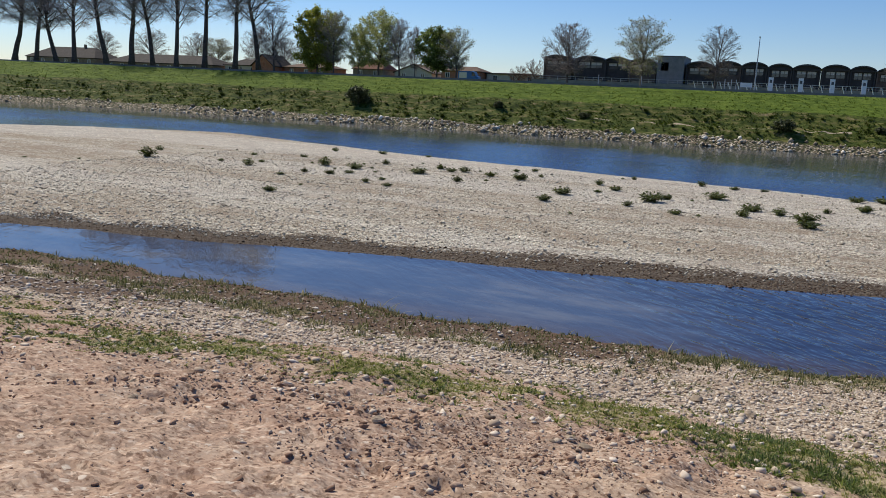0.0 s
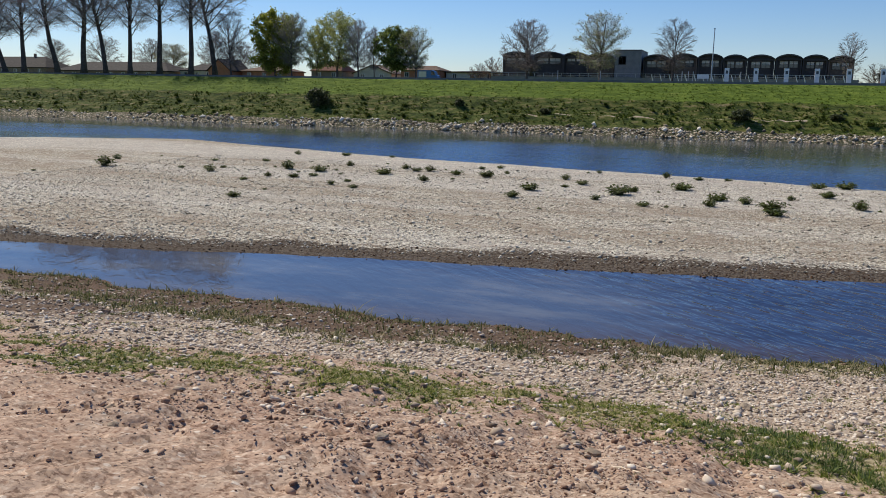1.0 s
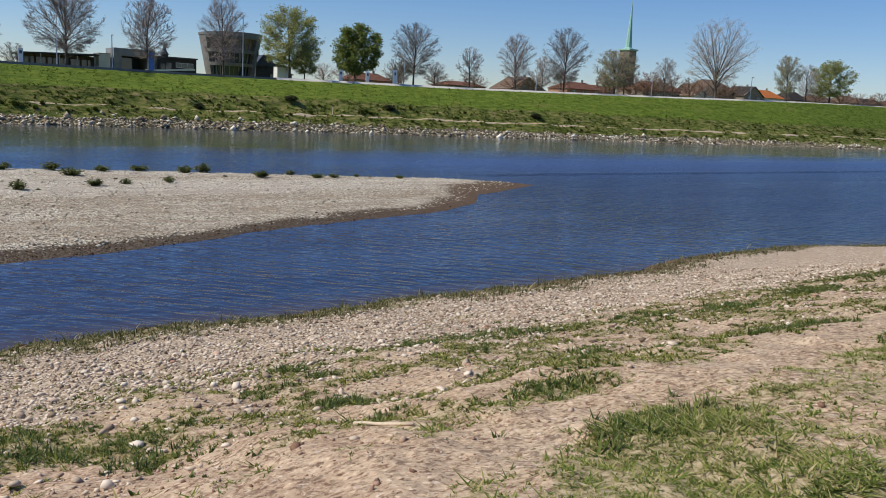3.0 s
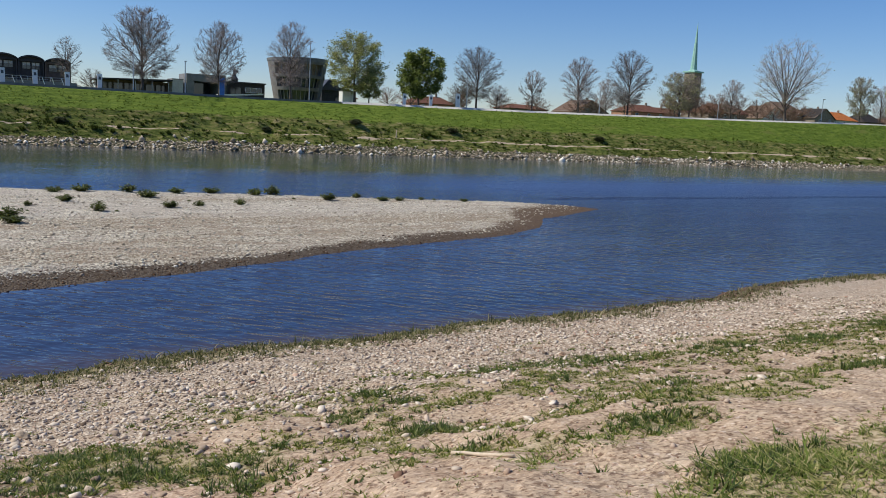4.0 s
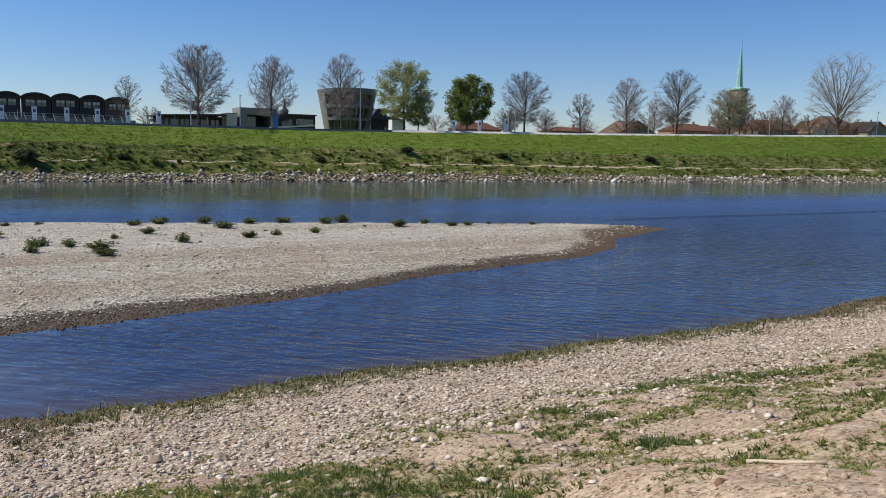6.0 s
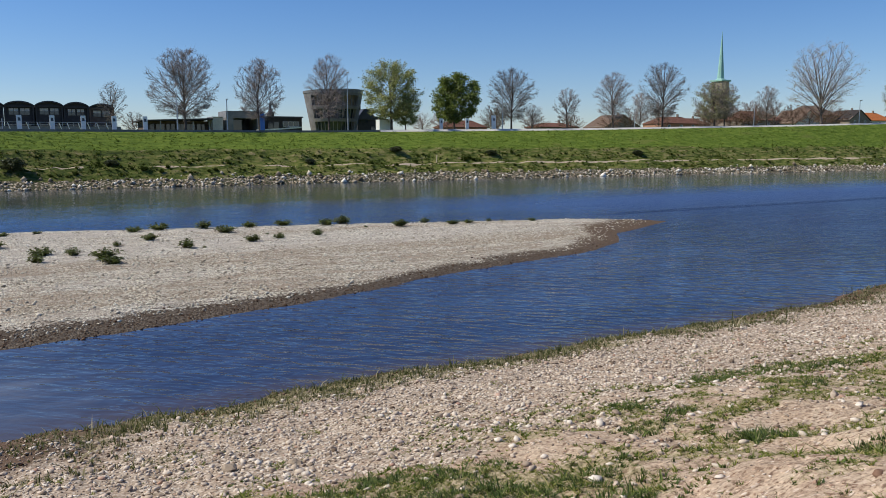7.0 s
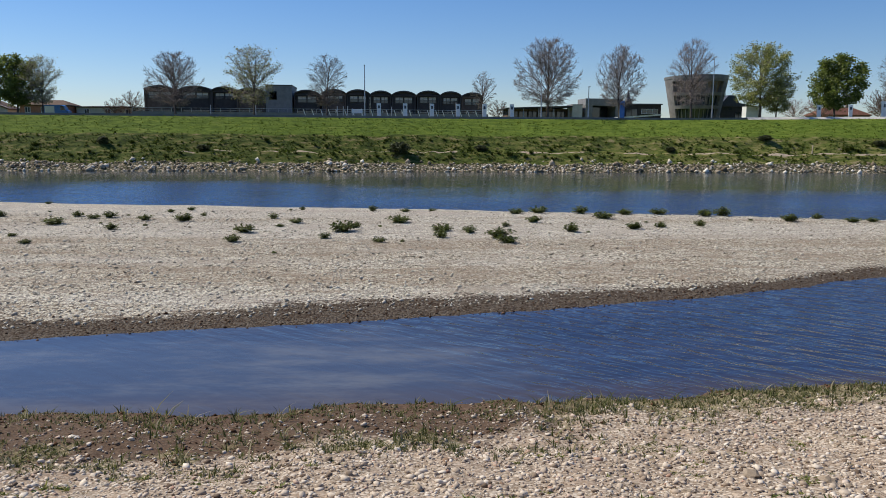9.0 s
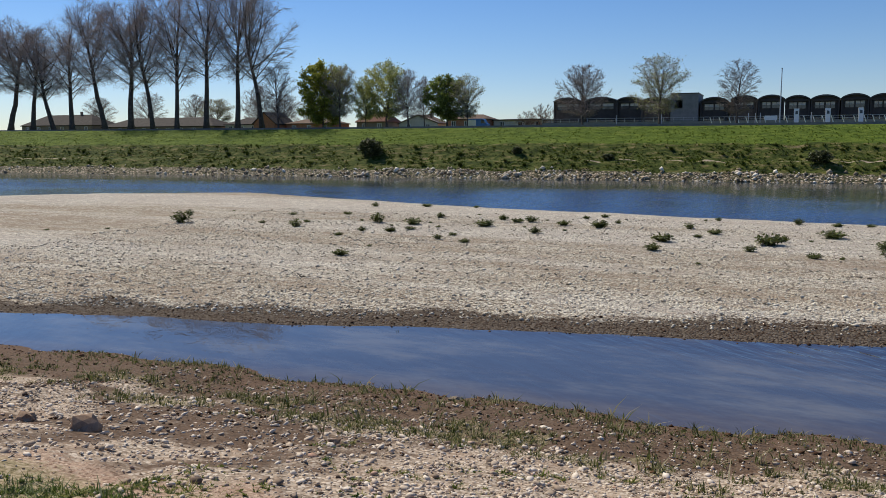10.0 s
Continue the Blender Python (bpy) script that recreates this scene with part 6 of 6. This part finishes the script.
def clump_cover(x, y):
    """Hearts of the grass patches, where the blades grow long."""
    best = np.zeros_like(x)
    for px, py, r in PATCHES:
        best = np.maximum(best, np.exp(-(((x - px) / (r * 1.1)) ** 2 + ((y - py) / (r * 0.75)) ** 2)))
    tail = np.exp(-((y - 8.75 + 0.75 * (x - 0.4)) / 0.45) ** 2) * ease(-0.8, 0.2, x) * ease(1.7, 1.1, x)
    return np.clip(np.maximum(best, tail), 0, 1) ** 1.6 * ease(0.25, 0.5, fbm(x, y, 2.4, 101))


x, y = sow(130000, -17.5, 21, 3.0, 13, clump_cover)
hgt = np.clip(nrng.lognormal(-2.95, 0.4, len(x)), 0.02, 0.13) * (0.6 + 0.8 * fbm(x, y, 2.0, 102))
tagged(new("grass_clumps", blades("grass_clumps", x, y, near_height(x, y), hgt, nrng, M_CLUMP, 14, 0.0095, 1.2, True)), "dense green grass clumps with longer blades on the bank", "grass", kind="stuff")
x, y = sow(120000, -12, 20, 5.0, 15, lambda x, y: np.clip(0.12 * ease(2, 3, shore(x) - y) + 0.7 * ease(0.2, 0.5, near_cover(x, y)[2]), 0, 1) * ease(0.40, 0.58, fbm(x, y, 0.9, 103)))
hgt = np.clip(nrng.lognormal(-4.3, 0.4, len(x)), 0.006, 0.03)
tagged(new("dry_litter", blades("dry_litter", x, y, near_height(x, y), hgt, nrng, M_LITTER, 5, 0.010, 2.2, True)), "dry brown plant litter scattered on the gravel and sand", "litter", kind="stuff")
x, y = sow(42000, -13, 22, 5, 15, lambda x, y: np.clip(near_cover(x, y)[2] * 1.2, 0, 1) * ease(0.46, 0.60, fbm(x, y, 1.3, 99)))
hgt = np.clip(nrng.lognormal(-3.5, 0.4, len(x)), 0.012, 0.06)
tagged(new("leafy_weeds", blades("leafy_weeds", x, y, near_height(x, y), hgt, nrng, M_WEEDLEAF, 9, 0.024, 1.1, True)), "small broad-leaved green weeds among the grass", "weeds", kind="stuff")
x, y = sow(72000, 1.0, 13, -0.5, 5.2, lambda x, y: np.clip(near_cover(x, y)[2], 0, 1) * (1 - 0.6 * ease(5, 10, x)))
hgt = np.clip(nrng.lognormal(-4.05, 0.5, len(x)), 0.007, 0.045) * (0.6 + 0.8 * fbm(x, y, 1.2, 64)) * (1 + 0.9 * np.exp(-((x - 4.0) ** 2 + (y - 3.8) ** 2) / 0.3))
tagged(new("short_grass", blades("short_grass", x, y, near_height(x, y), hgt, nrng, M_LAWN, 12, 0.012, 2.3, True)), "short olive-green grass with dry blades on the sand", "grass", kind="stuff")
x, y = sow(100000, -24, 42, 14, 24, lambda x, y: near_cover(x, y)[3] * (shore(x) - y > 0.05) * (0.45 + 0.55 * ease(0.40, 0.60, fbm(x, y, 1.1, 97))))
hgt = np.clip(nrng.lognormal(-2.75, 0.5, len(x)), 0.02, 0.26) * (0.6 + 0.9 * fbm(x, y, 0.8, 98))
tagged(new("verge_grass", blades("verge_grass", x, y, near_height(x, y), hgt, nrng, M_DRYGRASS, 6, 0.010, 1.2)), "dry yellow-green grass along the water's edge", "grass", kind="stuff")
x, y = sow(85000, -230, 260, 118, 152, lambda x, y: ease(2, 4, y - far_shore(x)) * (1 - ease(10.5, 14.5, y - far_shore(x))) * (0.25 + 0.75 * ease(0.4, 0.6, fbm(x, y, 0.3, 95))) * (1 - scarp(x, y)))
hgt = np.clip(nrng.lognormal(-1.7, 0.4, len(x)), 0.10, 0.5)
tagged(new("scrub", blades("scrub", x, y, far_height(x, y), hgt, nrng, M_WEED, 8, 0.055, 1.0, True)), "rough green weeds and scrub on the lower dike slope", "scrub", kind="stuff")
x, y = sow(4200, -230, 260, 118, 152, lambda x, y: ease(3, 5, y - far_shore(x)) * (1 - ease(10, 14, y - far_shore(x))) * ease(0.42, 0.56, fbm(x, y, 0.22, 96)) * (1 - scarp(x, y)))
hgt = np.clip(nrng.lognormal(-0.95, 0.35, len(x)), 0.2, 0.8)
tagged(new("weed_tufts", blades("weed_tufts", x, y, far_height(x, y), hgt, nrng, M_TUFT, 60, 0.03, 0.75, True)), "dark green clumps of weeds on the lower dike slope", "scrub", kind="stuff")
x, y = sow(26000, -230, 260, 126, 153, lambda x, y: ease(11, 14, y - far_shore(x)) * (1 - ease(22, 22.5, y - far_shore(x))))
hgt = np.clip(nrng.lognormal(-1.9, 0.3, len(x)), 0.08, 0.28)
tagged(new("dike_grass", blades("dike_grass", x, y, far_height(x, y), hgt, nrng, M_DIKEGRASS, 7, 0.05, 1.0, True)), "short green grass on the upper dike slope", "grass", kind="stuff")
x, y = sow(900, -30, 36, 21, 38, lambda x, y: ((y > shore(x) - 0.1) & (y < shore(x) + 0.8)) * 0.5 + ((y < bar_near(x)) & (y > bar_near(x) - 1.2)) * 0.06)
hgt = np.clip(nrng.lognormal(-1.6, 0.4, len(x)), 0.12, 0.5)
tagged(new("water_weeds", blades("water_weeds", x, y, x * 0 - 0.02, hgt, nrng, M_DRYGRASS, 3, 0.008, 0.7)), "sparse dry reeds standing in the shallow water", "reeds", kind="stuff")


def stick(x0, y0, x1, y1, r, label):
    rng = random.Random(int(x0 * 100))
    ob = thing("stick", label, "stick", "driftwood sticks")
    pts, radii = [], []
    f = np.linspace(0, 1, 9)
    zs = near_height(x0 + (x1 - x0) * f, y0 + (y1 - y0) * f)
    slope, low = np.polyfit(f, zs, 1)
    lift = r * 0.7 + 0.6 * float(np.max(zs - low - slope * f))
    za, zb = float(low) + lift, float(low + slope) + lift
    for i in range(7):
        f = i / 6
        x, y = x0 + (x1 - x0) * f + rng.gauss(0, 0.005), y0 + (y1 - y0) * f + rng.gauss(0, 0.005)
        pts.append((x, y, za + (zb - za) * f + rng.gauss(0, 0.004)))
        radii.append(r * (1.0 - 0.35 * f) * rng.uniform(0.9, 1.1))
    part("wood", Shape().tube(pts, radii, 8), M_WOOD, ob, smooth=True)


stick(2.79, 5.72, 2.98, 5.18, 0.018, "pale peeled stick lying on the sand")
stick(-1.0, 6.35, -0.7, 5.75, 0.009, "thin pale twig lying on the sand")
stick(-3.9, 6.3, -3.2, 6.5, 0.007, "thin dry twig lying on the earth")
